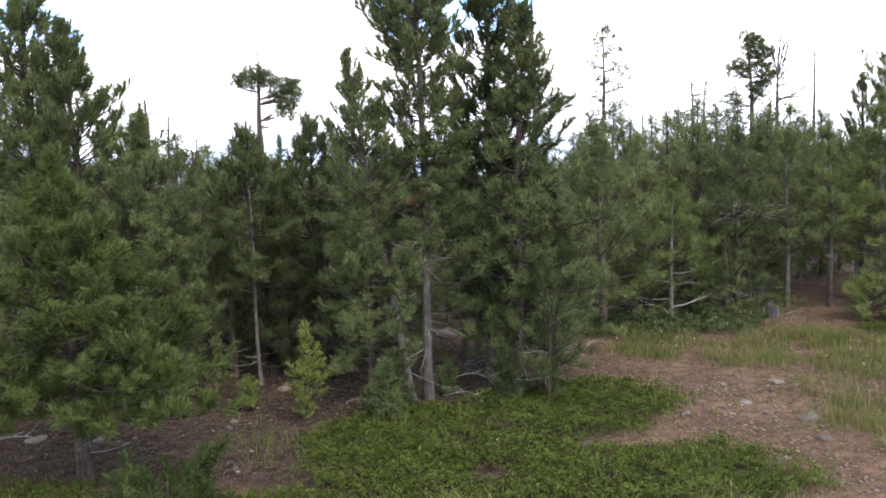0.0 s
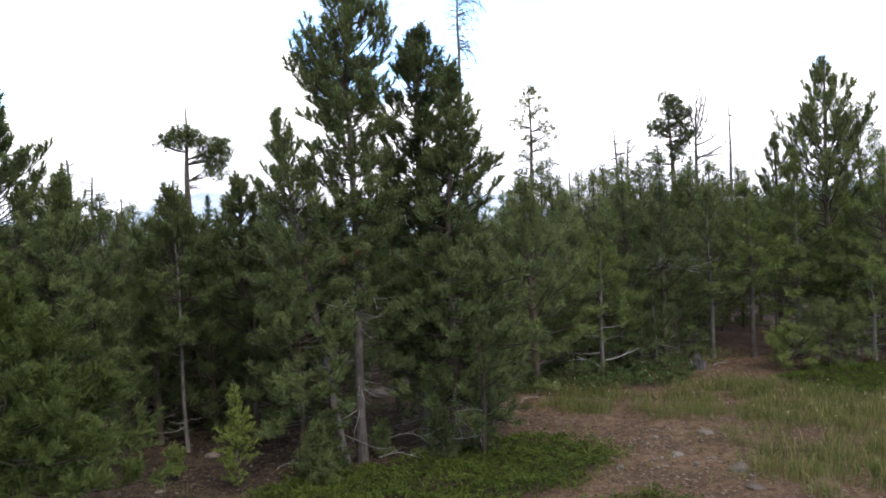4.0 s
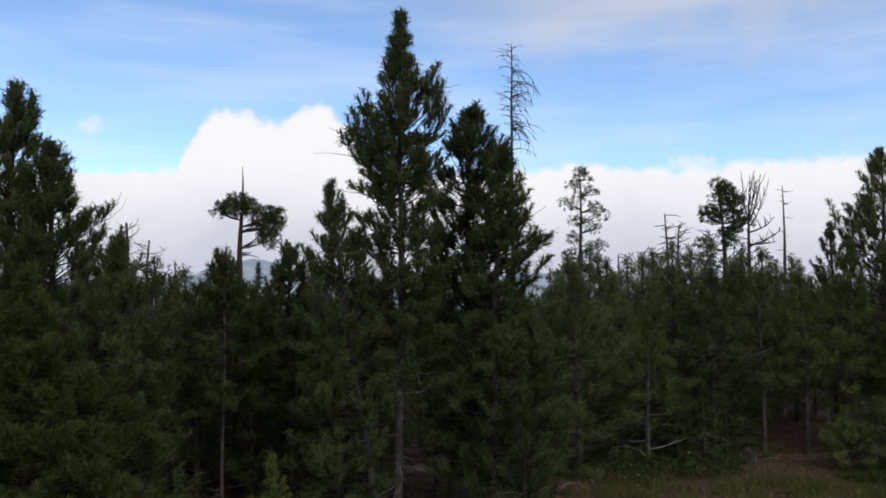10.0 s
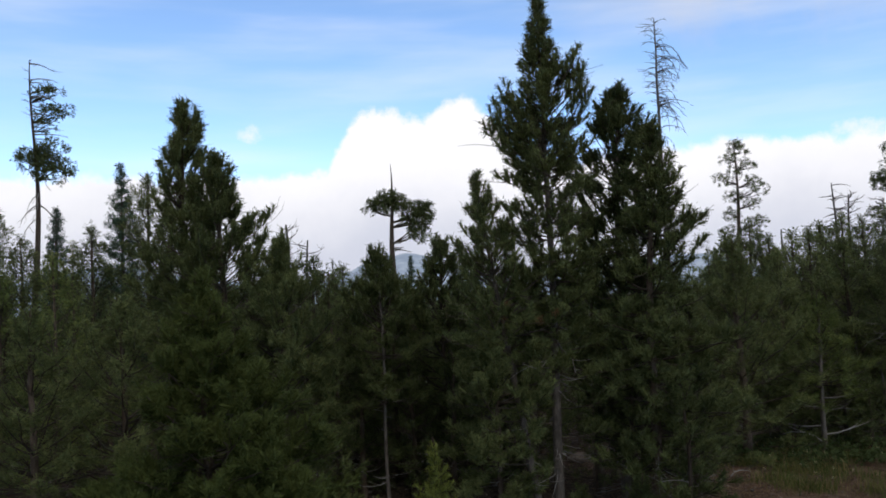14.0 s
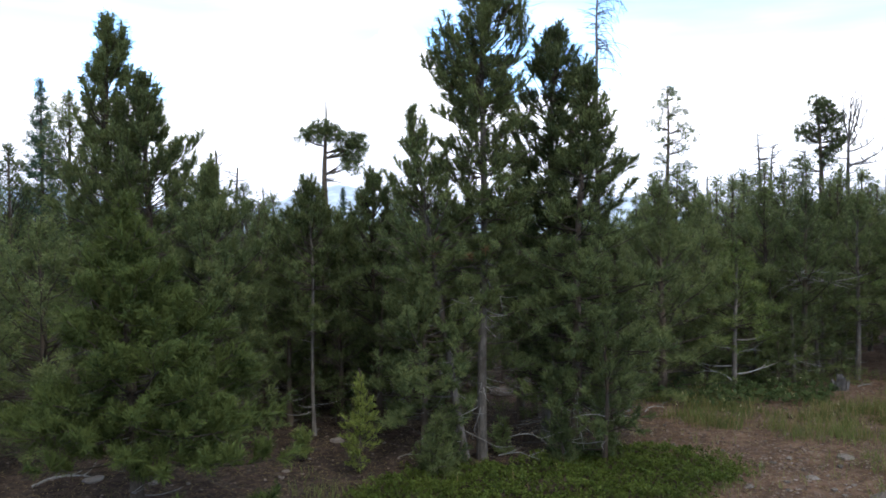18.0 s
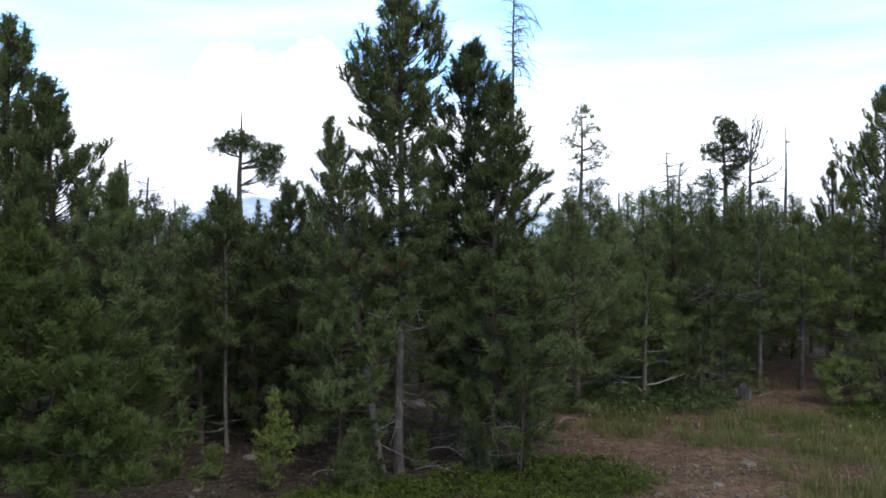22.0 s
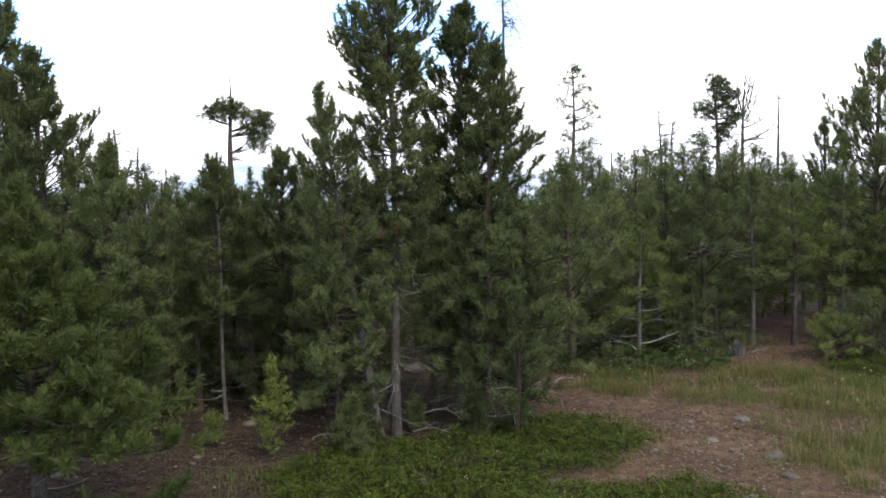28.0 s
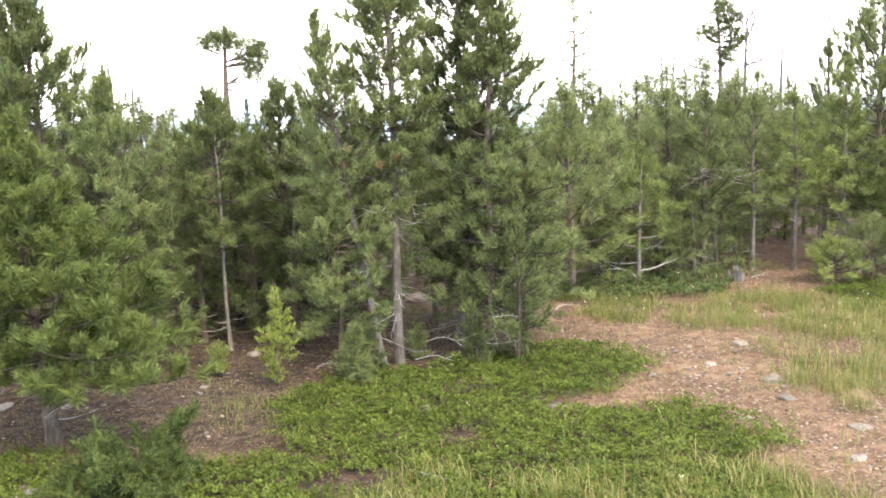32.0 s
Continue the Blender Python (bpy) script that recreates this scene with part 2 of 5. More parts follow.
def tubes(lines, radii, sides=5):
    """Tapered round limbs along polylines of equal point count. lines (n, k, 3), radii (n, k). Returns verts, quads."""
    lines, radii = np.asarray(lines, float), np.asarray(radii, float)
    n, k, _ = lines.shape
    tan = unit(np.gradient(lines, axis=1))
    ref = np.where(np.abs(tan[..., 2:]) > 0.9, np.array([1.0, 0, 0]), np.array([0, 0, 1.0]))
    u = unit(np.cross(tan, ref))
    v = np.cross(tan, u)
    a = np.arange(sides) * 2 * np.pi / sides
    ring = np.cos(a)[:, None] * u[:, :, None, :] + np.sin(a)[:, None] * v[:, :, None, :]
    verts = (lines[:, :, None, :] + ring * radii[:, :, None, None]).reshape(-1, 3)
    i = np.arange(n)[:, None, None] * k * sides + np.arange(k - 1)[None, :, None] * sides
    j, j2 = np.arange(sides)[None, None, :], (np.arange(sides)[None, None, :] + 1) % sides
    quads = np.stack([i + j, i + j2, i + sides + j2, i + sides + j], -1).reshape(-1, 4)
    return verts, quads


def frames(d, spin):
    """Orthonormal frames whose last axis is d, turned by spin."""
    d = unit(d)
    ref = np.where(np.abs(d[:, 2:]) > 0.9, np.array([1.0, 0, 0]), np.array([0, 0, 1.0]))
    u = unit(np.cross(ref, d))
    v = np.cross(d, u)
    c, s = np.cos(spin)[:, None], np.sin(spin)[:, None]
    return np.stack([u * c + v * s, v * c - u * s, d], 1)


def brush(count, length, needle, width, r, core=0.0, sides=5, lift=(0.15, 1.15)):
    """A shoot of needles along z: triangles (n, 3, 3). Needles lie like a fox's brush, flat side out; core is the radius of the dense heart of the shoot."""
    z = length * r.uniform(0, 1, count) ** 0.9
    a = r.uniform(0, 2 * np.pi, count)
    rad = np.stack([np.cos(a), np.sin(a), np.zeros(count)], 1)
    d = unit(rad + r.uniform(*lift, count)[:, None] * np.array([0, 0, 1.0]))
    base = np.stack([np.zeros(count), np.zeros(count), z], 1)
    side = unit(unit(np.cross(d, rad)) + 0.8 * r.normal(size=(count, 3))) * width / 2
    tip = base + d * (needle * r.uniform(0.75, 1.15, count))[:, None]
    mid = base + d * (needle * 0.1)
    thick = (r.uniform(0, 1, count) < 0.6)[:, None]
    inner, outer = np.where(thick, tip, mid), np.where(thick, mid, tip)
    out = [np.stack([inner - side, inner + side, outer], 1)]
    if core:
        b = np.arange(sides) * 2 * np.pi / sides
        ring = [np.stack([np.cos(b + t) * q * core, np.sin(b + t) * q * core, np.full(sides, h * length)], 1) for h, q, t in ((-0.05, 0.3, 0), (0.4, 1.0, 0.6), (1.0, 0.8, 1.2))]
        top = np.tile((0, 0, length + needle * 0.3), (sides, 1))
        for lo, hi in zip(ring, ring[1:]):
            out += [np.stack([lo, np.roll(lo, -1, 0), hi], 1), np.stack([hi, np.roll(lo, -1, 0), np.roll(hi, -1, 0)], 1)]
        out.append(np.stack([ring[-1], np.roll(ring[-1], -1, 0), top], 1))
    return np.concatenate(out)


def scatter(template, places, ways, sizes, r):
    """Copies of a triangle template at places along ways. Returns verts, triangles."""
    f = frames(np.asarray(ways, float), r.uniform(0, 6.28, len(places)))
    t = template.reshape(-1, 3)
    v = np.asarray(places)[:, None, :] + np.einsum("kj,njc->nkc", t, f) * np.asarray(sizes)[:, None, None]
    v = v.reshape(-1, 3)
    return v, np.arange(len(v)).reshape(-1, 3)


def at(az, d):
    return (d * math.sin(radians(az)), d * math.cos(radians(az)))


def rise(x, y):
    """The ground's height."""
    w = min(1.0, max(0.0, (math.hypot(x, y) - 1.5) / 2.0))
    return w * (0.05 * noise.noise((x * 0.5, y * 0.5, 0.3)) + 0.018 * noise.noise((x * 2.1, y * 2.1, 4.0)) + 0.008 * noise.noise((x * 6.0, y * 6.0, 9.0)))


def inside(x, y, poly):
    p = np.asarray(poly)
    hit = np.zeros(np.shape(x), bool)
    for (x0, y0), (x1, y1) in zip(p, np.roll(p, -1, 0)):
        cross = ((y0 > y) != (y1 > y)) & (x < (x1 - x0) * (y - y0) / ((y1 - y0) if y1 != y0 else 1e-9) + x0)
        hit ^= cross
    return hit

# ---- ground ----
LITTER = [(-6, 4.6), (-3, 4.5), (-1.9, 4.3), (-0.7, 4.1), (-0.95, 4.95), (-0.4, 5.2), (0.6, 5.4), (1.0, 6.4), (1.0, 7.6), (2.2, 8.3), (3.1, 8.9), (3.8, 9.4), (5.2, 12.6), (6.4, 12.3), (5.1, 9.3),
          (6, 8.6), (40, 9), (40, 60), (-40, 60), (-40, 4.6)]
MAT_EDGE = [(-3.2, 4.05), (-2.4, 4.3), (-2.0, 4.22), (-1.5, 3.95), (-0.72, 4.12), (-0.98, 4.95), (-0.62, 5.42), (0.0, 5.6), (0.5, 5.9), (0.97, 6.13),
            (1.56, 5.56), (1.16, 4.98), (0.95, 4.82), (0.62, 4.72), (0.62, 4.6), (1.0, 4.62), (1.53, 4.67), (1.86, 4.03), (1.57, 3.8), (1.5, 3.4),
            (1.35, 2.7), (1.2, 1.9), (0.5, 1.5), (-0.6, 1.2), (-2.2, 1.3), (-3.6, 1.9), (-4.6, 2.9), (-4.2, 3.8)]
MAT_FAR = [(3.75, 7.85), (3.85, 6.95), (5.6, 6.6), (6.2, 7.7), (4.6, 8.3)]
BANK = [(1.05, 7.6), (1.5, 6.6), (2.5, 6.2), (2.15, 4.95), (2.35, 4.3), (3.6, 4.4), (4.4, 6.4), (3.6, 7.7), (2.9, 8.3), (1.7, 8.7), (1.1, 8.3)]
FRONT = [(-0.1, 3.85), (0.3, 3.55), (1.2, 3.75), (1.75, 3.6), (1.9, 3.0), (1.5, 2.3), (0.7, 1.9), (-0.2, 2.2), (-0.5, 2.9)]


def spaced(lo, hi, near_lo, near_hi, fine, growth=1.16):
    mid = list(np.arange(near_lo, near_hi + 1e-6, fine))
    up, step = [], fine
    while (up[-1] if up else near_hi) < hi:
        step *= growth
        up.append((up[-1] if up else near_hi) + step)
    down, step = [], fine
    while (down[-1] if down else near_lo) > lo:
        step *= growth
        down.append((down[-1] if down else near_lo) - step)
    return np.array(down[::-1] + mid + up)


def make_ground():
    xs, ys = spaced(-4500, 4500, -4.2, 5.4, 0.055), spaced(-4500, 4500, 2.4, 9.4, 0.055)
    gx, gy = np.meshgrid(xs, ys)
    z = np.array([rise(x, y) for x, y in zip(gx.ravel(), gy.ravel())])
    v = np.stack([gx.ravel(), gy.ravel(), z], 1)
    w = len(xs)
    i = (np.arange(len(ys) - 1)[:, None] * w + np.arange(w - 1)[None, :]).ravel()
    ob = mesh_object("ground", v, [np.stack([i, i + 1, i + w + 1, i + w], 1)], SOIL, smooth=True)
    lit = inside(gx.ravel(), gy.ravel(), LITTER) * 0.75
    lit[inside(gx.ravel(), gy.ravel(), MAT_EDGE) | inside(gx.ravel(), gy.ravel(), MAT_FAR)] = 0.7
    lit[np.hypot(v[:, 0], v[:, 1]) > 60] = 0.75
    g2 = lit.reshape(gx.shape)
    for _ in range(10):
        g2[1:-1, 1:-1] = (g2[:-2, 1:-1] + g2[2:, 1:-1] + g2[1:-1, :-2] + g2[1:-1, 2:]) / 4
    lit = g2.ravel()
    att = ob.data.attributes.new("litter", "FLOAT", "POINT")
    att.data.foreach_set("value", lit.astype(np.float32))
    tagged(ob, "pinkish gravel soil with dark needle litter under the pines", "ground", kind="structure")


make_ground()


def make_mountains():
    """A far blue range on the skyline, with haze put into its glow."""
    m, g = material("glowing_haze_slopes")
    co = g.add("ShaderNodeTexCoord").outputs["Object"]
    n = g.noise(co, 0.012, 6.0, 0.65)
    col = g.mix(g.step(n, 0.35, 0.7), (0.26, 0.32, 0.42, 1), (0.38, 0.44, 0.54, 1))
    # emission stands in for light scattered by the air
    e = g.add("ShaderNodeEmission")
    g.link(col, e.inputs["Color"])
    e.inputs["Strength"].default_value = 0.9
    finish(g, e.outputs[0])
    r, rows = 3600.0, 26
    azs = np.arange(-75, 75.01, 0.35)
    v = []
    for row in range(rows):
        s = row / (rows - 1)
        for a in azs:
            crest = 1.35 + 0.5 * math.sin(a * 0.21 + 1.0) + 0.35 * noise.noise((a * 0.22, 3.0, 0.0))
            crest += 2.7 * math.exp(-((a + 11.7) / (4.6 if a < -11.7 else 3.4)) ** 2) + 0.9 * math.exp(-((a - 7.5) / 3.0) ** 2) + 1.5 * math.exp(-((a + 33.0) / 6.0) ** 2)
            crest += 0.16 * noise.noise((a * 1.3, 7.0, 0.0))
            d = r - 900 * (1 - s)
            h = d * math.tan(radians(crest)) * s ** 1.2 + 22 * s * (1 - s) * 4 * noise.noise((a * 0.5, s * 5, 2.0))
            v.append((d * math.sin(radians(a)), d * math.cos(radians(a)), h))
    w = len(azs)
    i = (np.arange(rows - 1)[:, None] * w + np.arange(w - 1)[None, :]).ravel()
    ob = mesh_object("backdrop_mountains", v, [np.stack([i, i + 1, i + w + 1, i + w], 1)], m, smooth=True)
    tagged(ob, "hazy blue mountain range far beyond the forest", "mountain", kind="structure")


make_mountains()


# ---- trees ----
def curve_points(start, az, e0, e1, length, k, r, wobble=0.06):
    """A limb's polyline that leaves at elevation e0 and ends at e1 (radians)."""
    pts = [np.array(start, float)]
    for j in range(k - 1):
        e = e0 + (e1 - e0) * j / (k - 2)
        a = az + r.normal(0, wobble)
        pts.append(pts[-1] + np.array([math.cos(e) * math.sin(a), math.cos(e) * math.cos(a), math.sin(e)]) * length / (k - 1))
    return np.array(pts)


def trunk_mesh(height, r0, lean, bend, r, k=22, tip=0.006):
    s = np.linspace(0, 1, k)
    x = lean[0] * s + bend * np.sin(s * 5 + r.uniform(0, 6)) * s * (1 - s) + np.cumsum(r.normal(0, 0.0035, k)) * s
    y = lean[1] * s + bend * np.sin(s * 4 + r.uniform(0, 6)) * s * (1 - s)
    line = np.stack([x - x[0], y - y[0], -0.06 + s * (height + 0.06)], 1)
    rad = r0 * (1 - s) ** 0.85 + tip
    rad[:3] *= np.array([1.35, 1.12, 1.03])
    return line, rad * (1 + r.normal(0, 0.03, k))


def on_line(line, h):
    z = line[:, 2]
    return np.array([np.interp(h, z, line[:, 0]), np.interp(h, z, line[:, 1]), h])


LEAN = (0.0, 1.1)
BRUSH_NEAR = [brush(50, 0.056, 0.035, 0.0043, np.random.default_rng(i), 0.007, 4, LEAN) for i in range(5)]
BRUSH_FINE = [brush(64, 0.062, 0.036, 0.0036, np.random.default_rng(40 + i), 0.008, 4, LEAN) for i in range(5)]
BRUSH_EDGE = [brush(32, 0.060, 0.040, 0.0052, np.random.default_rng(30 + i), lift=LEAN) for i in range(5)]
BRUSH_MID = [brush(20, 0.075, 0.052, 0.0098, np.random.default_rng(10 + i), lift=LEAN) for i in range(5)]
BRUSH_FAR = [brush(15, 0.11, 0.10, 0.030, np.random.default_rng(20 + i)) for i in range(3)]


def crown_data(line, height, low, radius, r, gap=0.17, per=5, step=0.10, taper=0.46, up=(-0.05, 0.95), thin=1.0, extra=(), bare=0.36, lopsided=0.0, side=0.0, knot=4, twigs=2, lift=0.45, sparse=0.6):
    """Limbs and tuft places of a pine's crown. low: where the crown begins; radius: its widest reach; taper: how fast it widens below the tip; knot: tufts in a shoot's head."""
    limbs, rads, places, ways = [], [], [], []
    todo = []
    h = low
    while h < height - 0.05:
        u = (h - low) / (height - low)
        reach = min(radius * (0.75 + 0.25 * min(1, u * 5)), taper * (height - h) + 0.02)
        n = max(3, int(round(per * (sparse + (1 - sparse) * min(1, reach / radius)))))
        a0 = r.uniform(0, 6.28)
        for j in range(n):
            if r.uniform() > thin:
                continue
            a = a0 + j * 6.28 / n + r.normal(0, 0.3)
            ln = reach * r.uniform(0.5, 1.12) * (1 + lopsided * math.cos(a - side)) + 0.02
            e0 = up[0] + (up[1] - up[0]) * u ** 0.9 + r.normal(0, 0.16)
            todo.append((h + r.uniform(-0.2, 0.2) * gap, a, ln, e0))
        h += gap * r.uniform(0.7, 1.3) * (1 - 0.4 * u)
    todo += list(extra)
    s = np.linspace(0, 1, 5)

    def head(c, d, count, spread=0.6):
        places.append(c - d * 0.03)
        ways.append(d + r.normal(0, 0.15, 3) + np.array([0, 0, lift]))
        for q in range(count - 2):
            places.append(c - d * r.uniform(0.05, 0.09))
            ways.append(d + r.normal(0, spread, 3) + np.array([0, 0, lift + 0.1]))

    for h, a, ln, e0 in todo:
        p = curve_points(on_line(line, min(h, height * 0.985)), a, e0, min(1.25, e0 + (0.3 if h < 0.5 * height else 0.5)), ln, 5, r, 0.12)
        limbs.append(p)
        rads.append(np.linspace(0.003 + 0.008 * ln, 0.0025, 5))
        tan = unit(p[4] - p[3])
        head(p[4] - tan * 0.02, tan, knot)
        if ln > 0.2:
            head(p[3], tan, 2)
        for _ in range(twigs):
            i = r.integers(0, 3)
            limbs.append(curve_points(p[i] + (p[i + 1] - p[i]) * r.uniform(), a + r.normal(0, 1.0), e0 + r.normal(-0.2, 0.4), e0 + r.normal(0, 0.5), ln * r.uniform(0.2, 0.5) + 0.03, 5, r, 0.3))
            rads.append(np.linspace(0.0028, 0.0012, 5))
        f = bare + r.uniform(0, 0.12)
        sgn = 1 if r.uniform() < 0.5 else -1
        while f < 0.92 - 0.06 / ln:
            c = np.array([np.interp(f, s, p[:, i]) for i in range(3)])
            t = unit(p[min(4, int(f * 4) + 1)] - p[min(3, int(f * 4))])
            lat = unit(np.cross(t, (0, 0, 1.0))) * sgn
            d = unit(t * r.uniform(0.5, 1.0) + lat * r.uniform(0.4, 0.9) + np.array([0, 0, r.uniform(0.2, 1.2)]))
            reach = r.uniform(0.45, 1.0) * min(0.24, ln * 0.6 * (1 - f) + 0.07)
            head(c + d * (reach - 0.04), d, knot)
            if reach > 0.13:
                head(c + d * reach * 0.45, d, 1)
            sgn = -sgn
            f += step * r.uniform(0.5, 1.1) / ln
    head(line[-1] - np.array([0, 0, 0.05]), np.array([0, 0, 1.0]), 3, 0.4)
    head(line[-1] - np.array([0, 0, 0.14]), np.array([0, 0, 1.0]), 3, 0.8)
    return np.array(limbs), np.array(rads), np.array(places), np.array(ways)


def crown_mesh(places, ways, brushes, size, r):
    v, f, base = [], [], 0
    which = r.integers(0, len(brushes), len(places))
    for i, b in enumerate(brushes):
        k = which == i
        if k.any():
            a, t = scatter(b, places[k], ways[k], size * r.uniform(0.8, 1.2, k.sum()), r)
            v.append(a)
            f.append(t + base)
            base += len(a)
    return np.concatenate(v), np.concatenate(f)


def snag_lines(line, height, lo, hi, count, length, r, droop=-0.1, curl=0.3, spread=6.28, a0=0.0, thick=1.0):
    out, rad = [], []
    for i in range(count):
        h = r.uniform(lo, hi)
        ln = length * r.uniform(0.4, 1.1)
        p = curve_points(on_line(line, h), a0 + r.uniform(-spread / 2, spread / 2), droop + r.normal(0, 0.2), droop + curl + r.normal(0, 0.3), ln, 5, r, 0.25)
        out.append(p)
        rad.append(np.linspace(0.0022 + 0.006 * ln, 0.0010 + 0.001 * ln, 5) * thick)
        for sub in range(2):
            q = p[r.integers(1, 4)]
            out.append(curve_points(q, r.uniform(0, 6.28), droop + curl, droop + curl + 0.4, ln * r.uniform(0.2, 0.45), 5, r, 0.3))
            rad.append(np.linspace(0.0016 + 0.002 * ln, 0.001, 5) * thick)
    return np.array(out), np.array(rad)


def pine(az, d, top, radius, low, seed, name="pine_tree", label="", lean=(0.0, 0.0), r0=0.035, mat=None, brushes=None, size=1.0, dead=5,
         dead_len=0.3, place=True, height=None, dead_lo=0.15, group="", bend=0.05, category="pine tree", single=True, trunk_mat=None, droop=-0.1, curl=0.3, thick=1.0, antlers=0, **crown):
    """A pine at bearing az and distance d whose tip stands at elevation top as seen from the eye, its parts under one Empty."""
    r = np.random.default_rng(seed)
    x, y = at(az, d)
    z = rise(x, y)
    if height is None:
        height = EYE[2] + d * math.tan(radians(top)) - z
    root = new(name)
    root.location = (x, y, z)
    line, rad = trunk_mesh(height, r0, lean, bend, r)
    v, q = tubes(line[None], rad[None], 9)
    mesh_object("trunk", v, [q], trunk_mat or BARK, root, True)
    if brushes is BRUSH_EDGE:
        crown = {"knot": 3, "step": 0.08, "twigs": 1, **crown}
    limbs, rads, places, ways = crown_data(line, height, low, radius, r, **crown)
    v, q = tubes(limbs if single else limbs[:, ::2], rads if single else rads[:, ::2], 3)
    tagged(mesh_object("limbwork", v, [q], TWIG, root, True), kind="stuff")
    v, t = crown_mesh(places, ways, brushes or BRUSH_NEAR, size, r)
    mesh_object("crown", v, [t], mat or NEEDLE_MID, root)
    if dead:
        l, w = snag_lines(line, height, dead_lo, max(low * 1.25, dead_lo + 0.2), dead, dead_len, r, droop, curl, thick=thick)
        if single:
            for i in range(0, len(l), 3):
                v, q = tubes(l[i:i + 1], w[i:i + 1], 4)
                branch = mesh_object("dead_branch", v, [q], DEADWOOD, root, True, "bare grey dead branch")
                for j in (i + 1, i + 2):
                    v, q = tubes(l[j:j + 1], w[j:j + 1], 3)
                    mesh_object("twig", v, [q], DEADWOOD, branch, True)
        else:
            v, q = tubes(l[:, ::2], w[:, ::2], 3)
            tagged(mesh_object("dead_branchwork", v, [q], DEADWOOD, root, True, "bare grey dead lower branches"), kind="stuff")
    for i in range(antlers):
        l = curve_points(on_line(line, 0.10 + 0.085 * i), (1.57 if i % 2 else -1.57) + r.normal(0, 0.35), r.normal(0.25, 0.3), r.normal(0.0, 0.35), r.uniform(0.3, 0.52), 5, r, 0.2)
        k = curve_points(l[2], (1.0 if i % 2 else -1.2), 0.3, 0.5, 0.18, 5, r, 0.2)
        v, q = tubes([l, k], [np.linspace(0.0085, 0.003, 5), np.linspace(0.005, 0.002, 5)], 4)
        mesh_object("dead_branch", v, [q], DEADWOOD, root, True, "bare whitish dead branch")
    tagged(root, label or "young green lodgepole pine standing in needle litter", category, group)
    return root


def browned(root, spots, seed):
    """Small bunches of dead brown needles hanging in a pine."""
    r = np.random.default_rng(seed)
    p = np.concatenate([np.array((x, y, z)) + r.normal(0, 0.035, (count, 3)) for x, y, z, count in spots])
    v, t = crown_mesh(p, r.normal(0, 0.6, p.shape) + np.array([0, -0.4, 0.1]), BRUSH_NEAR, 0.95, r)
    tagged(mesh_object("dead_needles", v, [t], NEEDLE_RUST, root, False, "dead rust-brown needles"), kind="stuff")


# the clump of tall pines in the middle
CLUMP = "tall pines in the clump"
tall = pine(-2.17, 5.85, 20.5, 0.38, 1.15, 101, size=1.2, r0=0.030, lean=(0.02, 0.05), trunk_mat=PALE_BARK, droop=-0.7, curl=0.5, label="tall lodgepole pine with open crown and grey trunk", mat=NEEDLE_DARK,
     dead=16, dead_len=0.42, gap=0.12, per=12, up=(-0.1, 0.75), thin=0.92, bend=0.05, group=CLUMP, taper=0.27, lift=0.75, knot=3, step=0.10, sparse=0.35,
     extra=[(0.62 + 0.1 * i, 1.9 + 2.3 * (i % 2), 0.40, 0.05) for i in range(8)]
     + [(2.48 + 0.05 * i, -1.5 + 0.3 * math.sin(i * 1.9), 0.60 - 0.02 * i, 0.45 + 0.04 * i) for i in range(7)]
     + [(2.62 + 0.06 * i, 1.55 + 0.35 * math.sin(i * 2.3), 0.58 - 0.02 * i, 0.62) for i in range(8)])
pine(2.25, 6.4, 14.3, 0.46, 0.55, 102, size=1.25, r0=0.036, lean=(0.09, 0.1), trunk_mat=PALE_BARK, bend=0.1, droop=-0.4, label="tall lodgepole pine with thick grey trunk", mat=NEEDLE_DARK, dead=12, dead_len=0.4,
     gap=0.14, per=10, group=CLUMP, up=(-0.15, 0.65), taper=0.58, knot=3, step=0.115, lift=0.6)
pine(4.15, 5.95, 11.4, 0.66, 0.40, 103, size=1.2, r0=0.034, lean=(0.14, 0.05), label="dense dark lodgepole pine with long side boughs", mat=NEEDLE_DARK, dead=14, dead_len=0.4, droop=-0.5, bend=0.1,
     gap=0.150, per=11, group=CLUMP, lopsided=0.15, side=1.57, up=(-0.3, 0.40), taper=0.39, bare=0.2, knot=3, step=0.11, lift=0.6)
browned(tall, ((0.03, -0.18, 1.50, 3), (-0.02, -0.16, 1.40, 2)), 171)
slim = pine(-3.2, 5.8, 8.7, 0.50, 0.85, 104, size=1.1, r0=0.024, lean=(-0.41, 0.0), trunk_mat=PALE_BARK, bend=0.02, droop=-0.6, label="slim lodgepole pine leaning over with a pale trunk", mat=NEEDLE_MID, dead=12, dead_len=0.35,
     gap=0.13, per=10, group=CLUMP, taper=0.52, knot=3, sparse=0.5, extra=[(0.32 + 0.07 * i, (-1.6, 2.6, -2.3)[i % 3] + 0.3 * math.sin(i * 2.0), 0.42, 0.05) for i in range(9)])
browned(slim, ((-0.18, -0.16, 1.50, 2),), 172)
pine(-6.2, 5.85, -0.6, 0.58, 0.26, 106, size=1.1, r0=0.020, label="bushy light green pine beside the clump", mat=NEEDLE_MID, dead=6, gap=0.165, per=10, taper=0.7, lopsided=0.15, side=1.57)
pine(6.3, 5.7, -5.5, 0.32, 0.08, 110, r0=0.012, label="low bushy pine at the foot of the clump", mat=NEEDLE_DARK, dead=4, gap=0.149, per=5, taper=0.6, thin=0.8)
pine(0.6, 6.9, 3.0, 0.6, 0.62, 107, r0=0.03, mat=NEEDLE_DARK, gap=0.162, per=6, brushes=BRUSH_EDGE)
